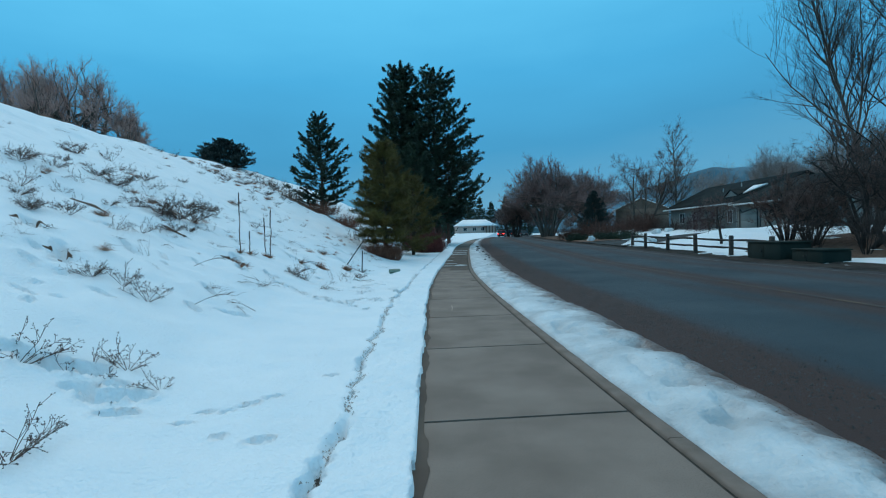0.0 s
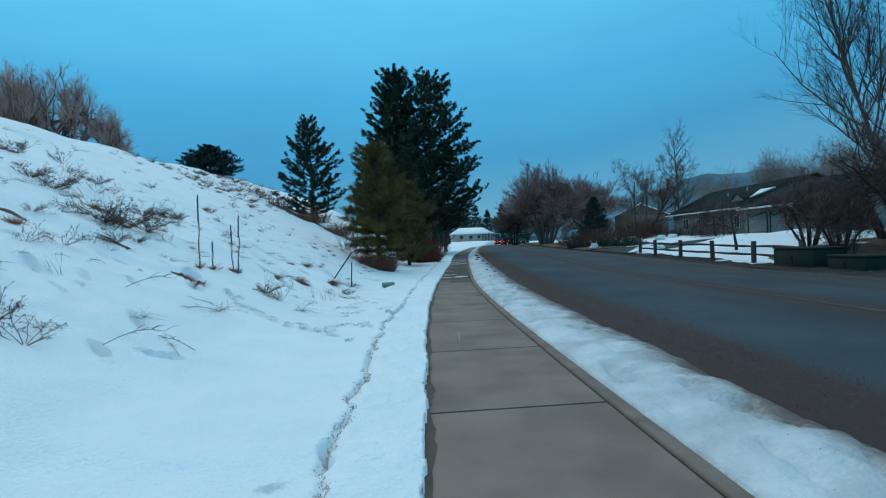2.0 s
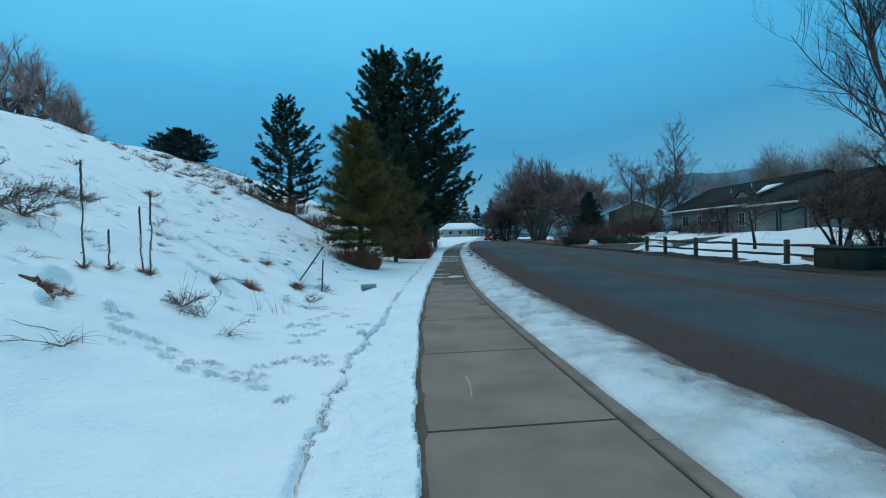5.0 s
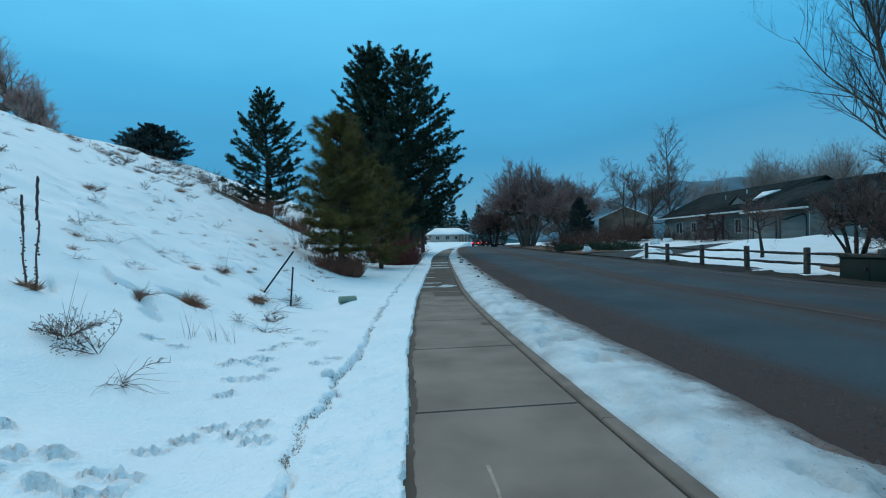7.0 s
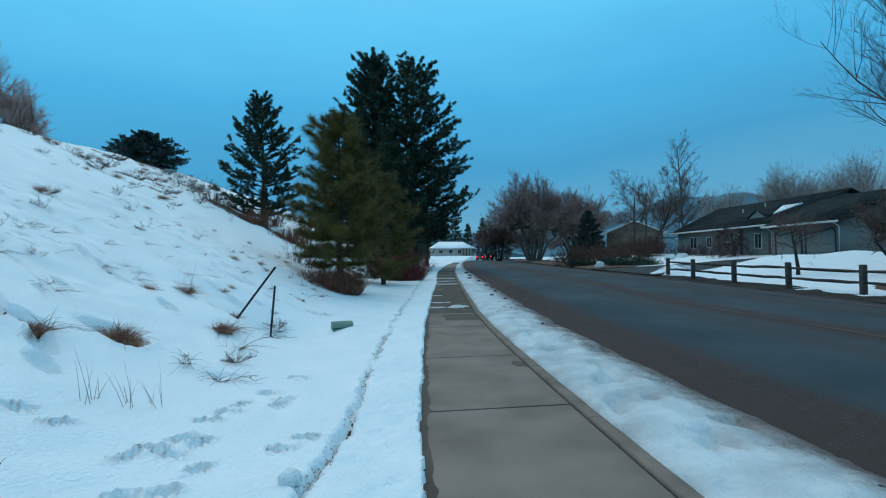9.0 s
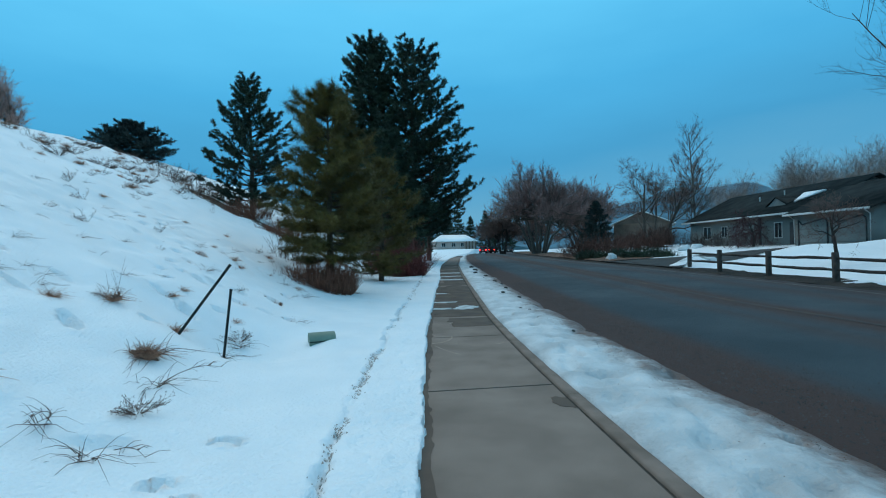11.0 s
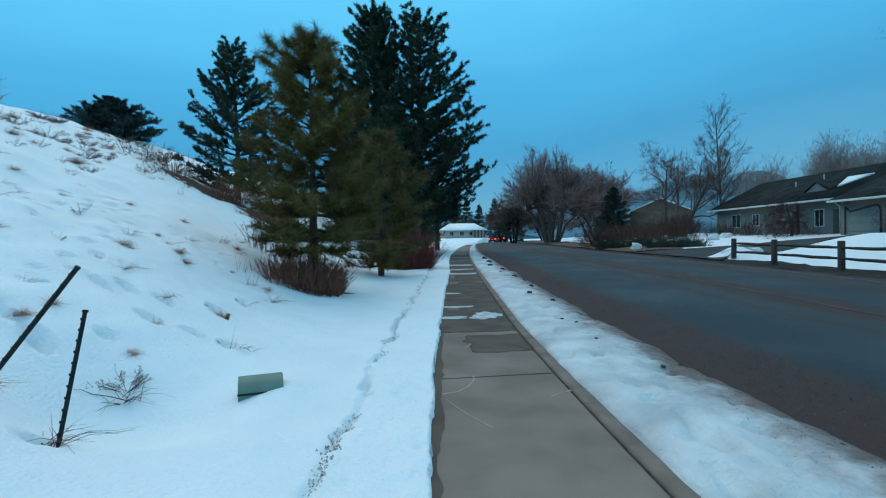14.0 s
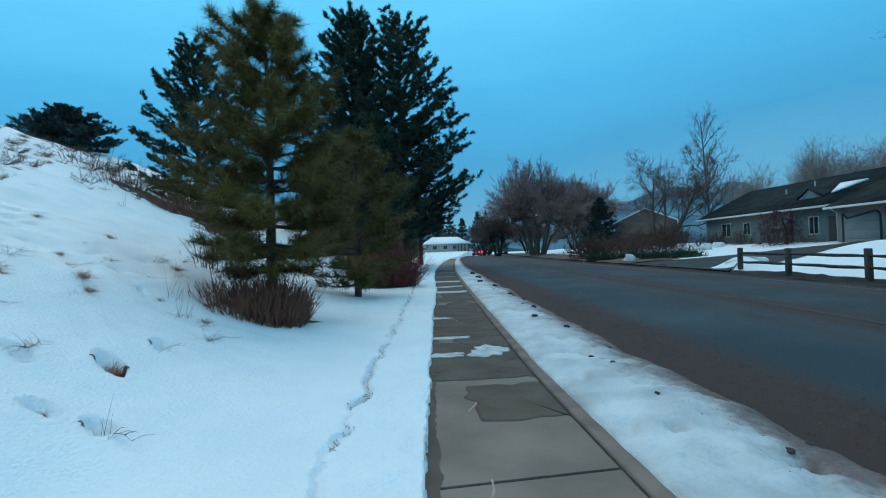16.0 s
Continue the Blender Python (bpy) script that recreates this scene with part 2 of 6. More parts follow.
class Geo:
    """Collects vertices and faces, and turns them into one mesh."""

    def __init__(self):
        self.v, self.f, self.n, self.uv = [], [], 0, []

    def add(self, verts, faces):
        verts = np.asarray(verts, float).reshape(-1, 3)
        for fs in faces if isinstance(faces, tuple) else (faces,):
            fs = np.asarray(fs, int)
            if fs.size:
                self.f.append(fs + self.n)
        self.v.append(verts)
        self.n += len(verts)
        return self

    def box(self, x0, x1, y0, y1, z0, z1, m=None):
        p = np.array([(x, y, z) for z in (z0, z1) for y in (y0, y1) for x in (x0, x1)], float)
        if m is not None:
            p = p @ np.array(m.to_3x3()).T + np.array(m.translation)
        return self.add(p, [(0, 2, 3, 1), (4, 5, 7, 6), (0, 1, 5, 4), (2, 6, 7, 3), (0, 4, 6, 2), (1, 3, 7, 5)])

    def bevelbox(self, x0, x1, y0, y1, z0, z1, b=0.02, m=None):
        """A box with chamfered upright and top edges."""
        rings = []
        for z, k in ((z0, 0.0), (z1 - b, 0.0), (z1, b)):
            c = b
            xa, xb, ya, yb = x0 + k, x1 - k, y0 + k, y1 - k
            rings.append([(xa + c, ya, z), (xb - c, ya, z), (xb, ya + c, z), (xb, yb - c, z), (xb - c, yb, z), (xa + c, yb, z), (xa, yb - c, z), (xa, ya + c, z)])
        return self.rings(rings, m)

    def rings(self, rings, m=None):
        """A closed skin over rings of equal count, with both ends capped."""
        k, n = len(rings), len(rings[0])
        p = np.array(rings, float).reshape(-1, 3)
        if m is not None:
            p = p @ np.array(m.to_3x3()).T + np.array(m.translation)
        q = [(i * n + j, i * n + (j + 1) % n, (i + 1) * n + (j + 1) % n, (i + 1) * n + j) for i in range(k - 1) for j in range(n)]
        self.add(p, q)
        o = self.n - len(p)
        for ring, flip in ((0, True), (k - 1, False)):
            c = p[ring * n:(ring + 1) * n].mean(0)
            t = [(n, (j + 1) % n, j) if flip else (n, j, (j + 1) % n) for j in range(n)]
            self.add(np.vstack([p[ring * n:(ring + 1) * n], c]), t)
        return self

    def tube(self, pts, radii, n=5):
        pts = np.asarray(pts, float)
        k = len(pts)
        radii = np.broadcast_to(np.asarray(radii, float), (k,))
        d = np.gradient(pts, axis=0)
        d /= np.linalg.norm(d, axis=1)[:, None] + 1e-9
        up = np.array((0.0, 0.0, 1.0)) if abs(d[0, 2]) < 0.9 else np.array((1.0, 0.0, 0.0))
        a = np.cross(d, up)
        a /= np.linalg.norm(a, axis=1)[:, None] + 1e-9
        b = np.cross(d, a)
        w = np.arange(n) * 2 * np.pi / n
        p = pts[:, None] + radii[:, None, None] * (np.cos(w)[None, :, None] * a[:, None] + np.sin(w)[None, :, None] * b[:, None])
        i, j = np.meshgrid(np.arange(k - 1), np.arange(n), indexing="ij")
        q = np.stack([i * n + j, i * n + (j + 1) % n, (i + 1) * n + (j + 1) % n, (i + 1) * n + j], -1).reshape(-1, 4)
        self.add(p.reshape(-1, 3), q)
        if n > 3:
            self.add(p[-1], [tuple(range(n))] if n in (3, 4) else [(0, x, x + 1) for x in range(1, n - 1)])
        return self

    def blades(self, base, way, length, width):
        """Thin pointed blades, as needles, twigs and grass."""
        base, way = np.asarray(base, float).reshape(-1, 3), np.asarray(way, float).reshape(-1, 3)
        n = len(base)
        way = way / (np.linalg.norm(way, axis=1)[:, None] + 1e-9)
        side = np.cross(way, RNG.normal(size=(n, 3)))
        side /= np.linalg.norm(side, axis=1)[:, None] + 1e-9
        w = np.broadcast_to(np.asarray(width, float), (n,))[:, None] / 2
        ln = np.broadcast_to(np.asarray(length, float), (n,))[:, None]
        p = np.stack([base - side * w, base + side * w, base + way * ln], 1).reshape(-1, 3)
        return self.add(p, np.arange(3 * n).reshape(-1, 3))

    def grid(self, P, uv=None):
        a, b = P.shape[:2]
        i, j = np.meshgrid(np.arange(a - 1), np.arange(b - 1), indexing="ij")
        q = np.stack([i * b + j, (i + 1) * b + j, (i + 1) * b + j + 1, i * b + j + 1], -1).reshape(-1, 4)
        if uv is not None:
            self.uv.append(uv.reshape(-1, 2))
        return self.add(P.reshape(-1, 3), q)

    def ball(self, c, r, squash=1.0, n=7, rough=0.0):
        rings = []
        for i in range(1, n):
            th = math.pi * i / n
            k = 1 + rough * (RNG.random(8) - 0.5)
            rings.append([(c[0] + r * k[j] * math.sin(th) * math.cos(j * math.pi / 4), c[1] + r * k[j] * math.sin(th) * math.sin(j * math.pi / 4),
                           c[2] - r * squash * math.cos(th)) for j in range(8)])
        return self.rings(rings)

    def mesh(self, name, smooth=False):
        me = bpy.data.meshes.new(name)
        v = np.concatenate(self.v)
        me.vertices.add(len(v))
        me.vertices.foreach_set("co", v.ravel())
        tot = np.concatenate([np.full(len(f), f.shape[1]) for f in self.f])
        loops = np.concatenate([f.ravel() for f in self.f])
        me.loops.add(len(loops))
        me.loops.foreach_set("vertex_index", loops.astype(np.int32))
        me.polygons.add(len(tot))
        me.polygons.foreach_set("loop_start", np.concatenate([[0], np.cumsum(tot)[:-1]]).astype(np.int32))
        me.update(calc_edges=True)
        if smooth:
            me.polygons.foreach_set("use_smooth", np.ones(len(tot), bool))
        if self.uv:
            layer = me.uv_layers.new(name="UVMap")
            layer.data.foreach_set("uv", np.concatenate(self.uv)[loops].ravel())
        return me


def part(name, geo, mat, parent=None, label="", smooth=False):
    ob = new(name, geo.mesh(name, smooth))
    ob.data.materials.append(mat)
    ob.parent = parent
    if label:
        ob["label"] = label
    return ob


def thing(name, x, y, z, label, category, group="", kind="", rz=0.0):
    ob = new(name)
    ob.empty_display_size = 0.2
    ob.matrix_world = pose(x, y, z, 0, 0, rz)
    return tagged(ob, label, category, group, kind)


LATTICE = np.random.default_rng(3).random((257, 257))


def vnoise(x, y, s):
    """Smooth value noise between -1 and 1 with cells of s metres."""
    x, y = np.asarray(x, float) / s + 1000.3, np.asarray(y, float) / s + 1000.7
    i, j = np.floor(x).astype(int), np.floor(y).astype(int)
    u, v = x - i, y - j
    u, v = u * u * (3 - 2 * u), v * v * (3 - 2 * v)
    a, b = LATTICE[i % 257, j % 257], LATTICE[(i + 1) % 257, j % 257]
    c, d = LATTICE[i % 257, (j + 1) % 257], LATTICE[(i + 1) % 257, (j + 1) % 257]
    return 2 * ((a * (1 - u) + b * u) * (1 - v) + (c * (1 - u) + d * u) * v) - 1


def curve_table(*pairs):
    """A smooth function of y through a few (y, x) pairs."""
    ys, xs = np.array([p[0] for p in pairs], float), np.array([p[1] for p in pairs], float)
    fine = np.arange(-60, 420, 0.5)
    lin = np.interp(fine, ys, xs)
    k = np.exp(-0.5 * (np.arange(-12, 13) / 4.0) ** 2)
    pad = np.concatenate([2 * lin[0] - lin[12:0:-1], lin, 2 * lin[-1] - lin[-2:-14:-1]])
    sm = np.convolve(pad, k / k.sum(), "valid")
    return lambda y: np.interp(y, fine, sm)


# ---- the plan ----
# left snow edge of the pavement, its right edge, the road's two edges, and the line of the cut in the snow, by distance ahead
EDGE = curve_table((-60, 2.6), (-6, 0.0), (0, -0.14), (3, -0.19), (7, -0.28), (12, -0.34), (15.5, -0.25), (18.5, -0.16), (22, 0.04), (24, 0.14), (27, 0.38), (32.5, 0.8), (37, 1.0), (47, 1.6), (70, 4.0), (100, 7.9), (140, 14.5), (220, 34), (420, 110))
PAVE = curve_table((-60, 5.0), (-6, 1.95), (0, 1.66), (3, 1.48), (6.5, 1.32), (11, 1.18), (15, 1.12), (19, 1.14), (22, 1.27), (25, 1.42), (33, 1.85), (37, 2.1), (47, 2.8), (70, 5.1), (100, 9.0), (140, 15.6), (220, 35), (420, 111))
ROADL = curve_table((-60, 6.0), (-6, 2.95), (0, 2.74), (8, 2.72), (14, 2.70), (20, 2.82), (28, 3.15), (33, 3.3), (51, 4.25), (65, 5.5), (89, 8.0), (105, 10.2), (128, 13.8), (160, 19.5), (220, 37), (420, 113))
ROADR = curve_table((-60, 17.0), (-6, 14.0), (0, 13.7), (15, 13.55), (25, 13.3), (37, 13.25), (52, 13.3), (70, 15.0), (89, 17.6), (105, 20.0), (128, 24), (160, 30), (220, 49), (420, 126))
CUT = curve_table((-60, 1.8), (-6, -0.5), (2.5, -0.68), (5, -0.85), (8, -0.95), (10, -1.07), (12, -1.02), (14, -0.83), (18, -0.86), (20, -0.8), (21.5, -0.66), (25, -0.42), (32, -0.05), (36, 0.2), (50, 0.9), (70, 3.2), (100, 7), (420, 109))


def rise(y):
    """The gentle climb of the street."""
    y = np.asarray(y, float)
    return np.where(y < 22, 0.0, 0.8 * (1 - np.exp(-np.maximum(y - 22, 0) / 35)))


HOLLOWS = []        # x, y, radius along, radius across, angle, depth


def trail(points, step, size, depth, wobble):
    """Footprints along a line of points."""
    r = random.Random(len(points) * 7 + int(points[0][1] * 10))
    side = 1
    for (xa, ya), (xb, yb) in zip(points, points[1:]):
        d = math.hypot(xb - xa, yb - ya)
        for k in range(max(1, int(d / step))):
            f = k / max(1, int(d / step))
            ang = math.atan2(yb - ya, xb - xa)
            off = side * wobble + r.uniform(-0.03, 0.03)
            side = -side
            HOLLOWS.append((xa + f * (xb - xa) - math.sin(ang) * off, ya + f * (yb - ya) + math.cos(ang) * off, size * r.uniform(0.8, 1.2), size * 0.5, ang + r.uniform(-0.3, 0.3), depth * r.uniform(0.7, 1.2)))


def hollow(x, y, along, across, turn, depth):
    HOLLOWS.append((x, y, along, across, radians(turn), depth))


# a crossing of boot prints, then single tracks and melted holes
for hx, hy in ((-3.74, 10.64), (-3.56, 10.40), (-3.54, 10.6), (-3.17, 10.2), (-3.19, 9.85), (-3.36, 10.18), (-2.93, 9.97), (-3.04, 10.18), (-2.71, 9.8), (-2.76, 10.05), (-2.44, 9.71), (-2.41, 9.52), (-2.26, 9.78), (-2.13, 9.47)):
    hollow(hx, hy, 0.09 + 0.025 * math.sin(hx * 50), 0.045, -38 + 20 * math.sin(hy * 60), 0.17)
for hx, hy in ((-1.94, 9.63), (-1.89, 9.41), (-1.80, 9.44), (-1.78, 9.6), (-1.85, 9.99), (-1.74, 10.18), (-1.65, 10.4), (-1.67, 9.3), (-1.45, 10.3), (-1.37, 10.48), (-1.29, 10.2)):
    hollow(hx, hy, 0.075, 0.04, 12 + 25 * math.sin(hy * 60), 0.17)
for hx, hy in ((-1.37, 9.0), (-1.56, 13.49), (-1.74, 13.72), (-1.55, 13.3), (-1.86, 13.27), (-1.9, 13.06), (-1.84, 12.37), (-1.98, 12.4), (-1.93, 12.12), (-2.15, 12.04), (-1.68, 11.95), (-1.74, 11.66), (-1.27, 12.3), (-1.13, 12.5), (-1.61, 14.37), (-1.95, 12.8), (-2.07, 12.2), (-1.92, 11.6), (-1.83, 11.08), (-2.75, 12.33), (-3.05, 12.4)):
    hollow(hx, hy, 0.085, 0.045, 35 + 30 * math.sin(hx * 40), 0.14)
for hx, hy, ha in ((-1.07, 4.72, 0.09), (-1.89, 3.5, 0.10), (-1.83, 3.76, 0.10), (-1.67, 3.78, 0.07), (-1.55, 3.92, 0.11), (-1.42, 4.1, 0.10), (-1.5, 3.25, 0.06), (-1.21, 3.2, 0.14)):
    hollow(hx, hy, ha * 0.7, 0.035, 25, 0.09)
for hx, hy, ha, hb, hd in ((-3.3, 4.15, 0.2, 0.10, 0.14), (-2.93, 3.95, 0.12, 0.08, 0.13), (-2.7, 3.86, 0.15, 0.09, 0.15), (-2.52, 3.98, 0.14, 0.08, 0.15), (-2.75, 4.1, 0.10, 0.06, 0.12), (-3.08, 4.25, 0.16, 0.10, 0.16), (-2.42, 3.62, 0.13, 0.09, 0.15), (-3.62, 4.15, 0.2, 0.08, 0.13)):
    hollow(hx, hy, ha, hb, 15, hd)
for hx, hy, ha, hb, turn, hd in ((-5.27, 6.88, 0.32, 0.07, -50, 0.12), (-6.15, 7.44, 0.3, 0.09, -40, 0.13), (-5.23, 8.31, 0.2, 0.05, -40, 0.10), (-3.74, 8.0, 0.28, 0.05, -45, 0.10), (-3.48, 6.92, 0.2, 0.05, -40, 0.10), (-3.1, 7.3, 0.22, 0.08, 0, 0.09),
                                 (-4.37, 10.62, 0.30, 0.09, -52, 0.11), (-4.1, 10.2, 0.2, 0.08, -45, 0.14), (-4.5, 10.95, 0.22, 0.08, -45, 0.12), (-3.44, 13.15, 0.2, 0.07, -30, 0.10), (-3.7, 13.5, 0.22, 0.09, -40, 0.12), (-3.59, 14.40, 0.30, 0.18, 10, 0.12), (-4.0, 13.75, 0.2, 0.1, 0, 0.10),
                                 (-3.55, 17.1, 0.12, 0.08, -20, 0.09), (-2.78, 17.2, 0.13, 0.09, 0, 0.08), (-3.39, 19.67, 0.2, 0.08, -30, 0.10), (-3.64, 20.48, 0.2, 0.07, -30, 0.09), (-3.11, 20.9, 0.26, 0.10, -45, 0.14), (-3.11, 21.9, 0.17, 0.08, -50, 0.12), (-2.94, 19.73, 0.15, 0.08, -20, 0.08),
                                 (-2.51, 19.69, 0.15, 0.07, -35, 0.11), (-3.44, 18.96, 0.1, 0.06, 0, 0.08), (-3.69, 18.4, 0.16, 0.09, -20, 0.11), (-4.0, 18.5, 0.3, 0.06, -10, 0.09), (-4.06, 20.41, 0.18, 0.06, -20, 0.08), (-3.88, 16.2, 0.22, 0.07, -40, 0.10), (-2.36, 14.21, 0.2, 0.07, 0, 0.07)):
    hollow(hx, hy, ha, hb, turn, hd)
trail([(-6.5, 24.5), (-5.6, 22.8), (-4.8, 20.6), (-4.4, 18.6)], 0.4, 0.11, 0.08, 0.12)
trail([(-8.5, 18.5), (-7.2, 20.5), (-6.6, 23.0), (-7.0, 26)], 0.45, 0.12, 0.09, 0.12)
trail([(-5.5, 15.5), (-6.3, 17.2), (-7.6, 18.4)], 0.45, 0.11, 0.08, 0.12)
trail([(-4.2, 5.2), (-4.9, 6.2), (-5.9, 6.9)], 0.35, 0.09, 0.07, 0.12)
rp = random.Random(12)
for _ in range(120):
    hollow(-4.2 - abs(rp.gauss(0, 1)) * 3.4, rp.uniform(5, 30), rp.uniform(0.07, 0.24), rp.uniform(0.025, 0.05), rp.uniform(-60, -15), rp.uniform(0.05, 0.10))


def ground_height(x, y):
    """The snowy ground: bank to the left, bed of pavement and road, yards to the right."""
    x, y = np.asarray(x, float), np.asarray(y, float)
    e, cut, rl, rr = EDGE(y), CUT(y), ROADL(y), ROADR(y)
    base = rise(y)
    ragged = 0.010 * vnoise(x * 0, y, 0.13) + 0.014 * vnoise(x * 0 + 9, y, 0.045) + 0.025 * vnoise(x * 0 + 4, y, 0.6) + 0.02
    # verge between the cut and the pavement, and the rough lip of the cut
    lump = 0.06 * vnoise(x * 0 + 2, y, 0.45) + 0.035 * vnoise(x * 0 + 5, y, 0.14) + 0.03 * vnoise(x * 0 + 8, y, 0.055)
    bite = np.clip(0.6 + 0.8 * vnoise(x * 0 + 11, y, 0.3), 0.2, 1.2)
    step = 1 / (1 + np.exp(np.clip((x - cut - lump) / 0.012, -40, 40)))
    tread = (0.016 * vnoise(x, y, 0.16) + 0.012 * vnoise(x, y, 0.07)) * np.clip((x - cut) / 0.1, 0, 1)
    gash = np.clip(0.45 + 1.1 * vnoise(x * 0 + 13, y, 0.8), 0.0, 1.0)
    z = 0.075 + 0.022 * step * bite + tread + 0.012 * np.exp(-((x - cut - lump + 0.05) / 0.035) ** 2) - (0.05 + 0.09 * gash) * bite * np.exp(-((x - cut - lump - 0.02) / (0.012 + 0.016 * gash)) ** 2)
    q = -(x + 2.6 + 0.25 * vnoise(y, y * 0, 7.0) - 0.12 * np.maximum(y - 30, 0) * 0.0)
    bank = 0.50 * 0.45 * np.log1p(np.exp(np.clip(q / 0.45, -40, 40)))
    crest = 7.75 + 0.05 * np.maximum(y - 33, 0)
    bank = -np.log(np.exp(-np.minimum(bank, 40) * 1.4) + np.exp(-crest * 1.4)) / 1.4 + 0.02 * np.maximum(-x - 22, 0) * np.exp(-np.maximum(-x - 22, 0) / 60)
    bank = bank * (1 / (1 + np.exp(np.clip((y - 112) / 8, -40, 40))))
    soft = np.clip(-(x + 1.2) / 3.5, 0, 1)
    bank = bank + soft * (0.10 * vnoise(x, y, 2.3) + 0.07 * vnoise(x, y, 0.9) + 0.032 * vnoise(x, y, 0.35) + 0.12 * vnoise(x, y, 6.0)) - 0.40 * np.exp(-((x + 2.7) ** 2 + (y - 18.0) ** 2) / 0.9) + 0.14 * np.exp(-((x + 3.25) ** 2 + (y - 16.8) ** 2) / 0.35) + 0.10 * np.exp(-((x + 1.7) ** 2 + (y - 18.3) ** 2) / 0.25)
    z = z + np.where(x < cut, bank, 0) + 0.010 * vnoise(x, y, 0.33) + 0.006 * vnoise(x, y, 0.12)
    # drop under the pavement
    z = np.where(x > e + ragged, -0.14, z)
    # right-hand yards
    d = x - rr
    yard = -0.02 + 0.065 * np.clip(d, 0, 16) + 0.01 * np.clip(d - 16, 0, 60) + 0.05 * vnoise(x, y, 3.0) * np.clip(d / 3, 0, 1)
    z = np.where(d > 0, yard, z)
    z = np.where((d > -0.6) & (d <= 0.55), -0.16, z)
    # snow mounds in the yard
    for mx, my, mr, mh in ((21.5, 36.5, 3.0, 0.6), (25.5, 36.0, 2.6, 0.5), (18.5, 33.0, 2.5, 0.1), (14.9, 37.0, 1.1, 0.55), (27, 30, 5, 0.15), (20, 26, 4, 0.25)):
        z = z + mh * np.exp(-((x - mx) ** 2 + (y - my) ** 2) / (mr * mr) * 1.6) * (d > 0)
    z = z + 1.4 * np.exp(-((x - 11) ** 2 + (y - 160) ** 2) / 500.0) * (x < e)
    z = z + base
    for hx, hy, ra, rb, ang, dep in (HOLLOWS if x.size > 1 else [h for h in HOLLOWS if abs(h[0] - x.flat[0]) < 0.8 and abs(h[1] - y.flat[0]) < 0.8]):
        near = np.nonzero((np.abs(x - hx) < 0.8) & (np.abs(y - hy) < 0.8))
        if len(near[0]):
            u = (x[near] - hx) * math.cos(ang) + (y[near] - hy) * math.sin(ang)
            v = -(x[near] - hx) * math.sin(ang) + (y[near] - hy) * math.cos(ang)
            w = np.sqrt((u / ra) ** 2 + (v / rb) ** 2) + 0.15 * vnoise(x[near], y[near], 0.05)
            z[near] -= 1.25 * dep / (1 + np.exp(np.clip((w - 1) / 0.07, -40, 40))) - 0.2 * dep * np.exp(-((w - 1.35) / 0.2) ** 2)
    return z


def gz(x, y):
    return float(ground_height(np.array([x]), np.array([y]))[0])


def spread(*runs):
    """Coordinates in runs of (start, end, step), joined."""
    return np.unique(np.concatenate([np.arange(a, b, s) for a, b, s in runs]))


# ground: one sheet to the horizon, warped so that its columns follow the street
uu = spread((-900, -200, 50), (-200, -60, 8), (-60, -22, 1.2), (-22, -9, 0.35), (-9, -4.6, 0.075), (-4.6, -3.0, 0.034), (-3.0, -1.2, 0.026), (-1.2, 0.2, 0.018), (0.2, 12.6, 2.0), (12.6, 16, 0.25), (16, 34, 0.8), (34, 90, 5), (90, 200, 12), (200, 1401, 60))
vv = spread((-60, -4, 2.5), (-4, 1.5, 0.3), (1.5, 9, 0.034), (9, 13.5, 0.026), (13.5, 24, 0.045), (24, 40, 0.14), (40, 70, 0.8), (70, 170, 2.5), (170, 420, 8), (420, 2000, 80))
Y, U = np.meshgrid(vv, uu, indexing="ij")
shift = EDGE(np.minimum(Y, 260))
X = U + shift * np.exp(-np.abs(U) / 60)
part("ground", Geo().grid(np.stack([X, Y, ground_height(X, Y)], -1)), M_SNOW, None, smooth=True)
tagged(bpy.data.objects["ground"], "snow-covered hillside, verge and yards with old footprints", "snowy ground", kind="structure")


# ---- street ----
def strip(left, right, n, ys, zf):
    """A ribbon along the street between two edges, with uv in metres."""
    f = np.linspace(0, 1, n)
    lo, hi = left(ys)[:, None], right(ys)[:, None]
    xx = lo + (hi - lo) * f[None, :]
    yy = np.broadcast_to(ys[:, None], xx.shape)
    g = Geo()
    return g.grid(np.stack([xx, yy, zf(xx, yy, f[None, :])], -1), np.stack([xx - lo, yy], -1))


ys_road = spread((-60, 0, 2), (0, 40, 0.5), (40, 120, 1.5), (120, 420, 5))
road_geo = strip(lambda y: ROADL(y) - 0.35, ROADR, 24, ys_road, lambda x, y, f: rise(y) - 0.07 + 0.13 * np.sin(np.pi * f) + 0.03 * f)
tagged(part("road", road_geo, M_ROAD, smooth=True), "damp two-lane asphalt road with brown gritty wheel tracks", "road", kind="structure")


def road_z(x, y):
    f = np.clip((x - ROADL(y) + 0.35) / (ROADR(y) - ROADL(y) + 0.35), 0, 1)
    return rise(y) - 0.07 + 0.13 * np.sin(np.pi * f) + 0.03 * f


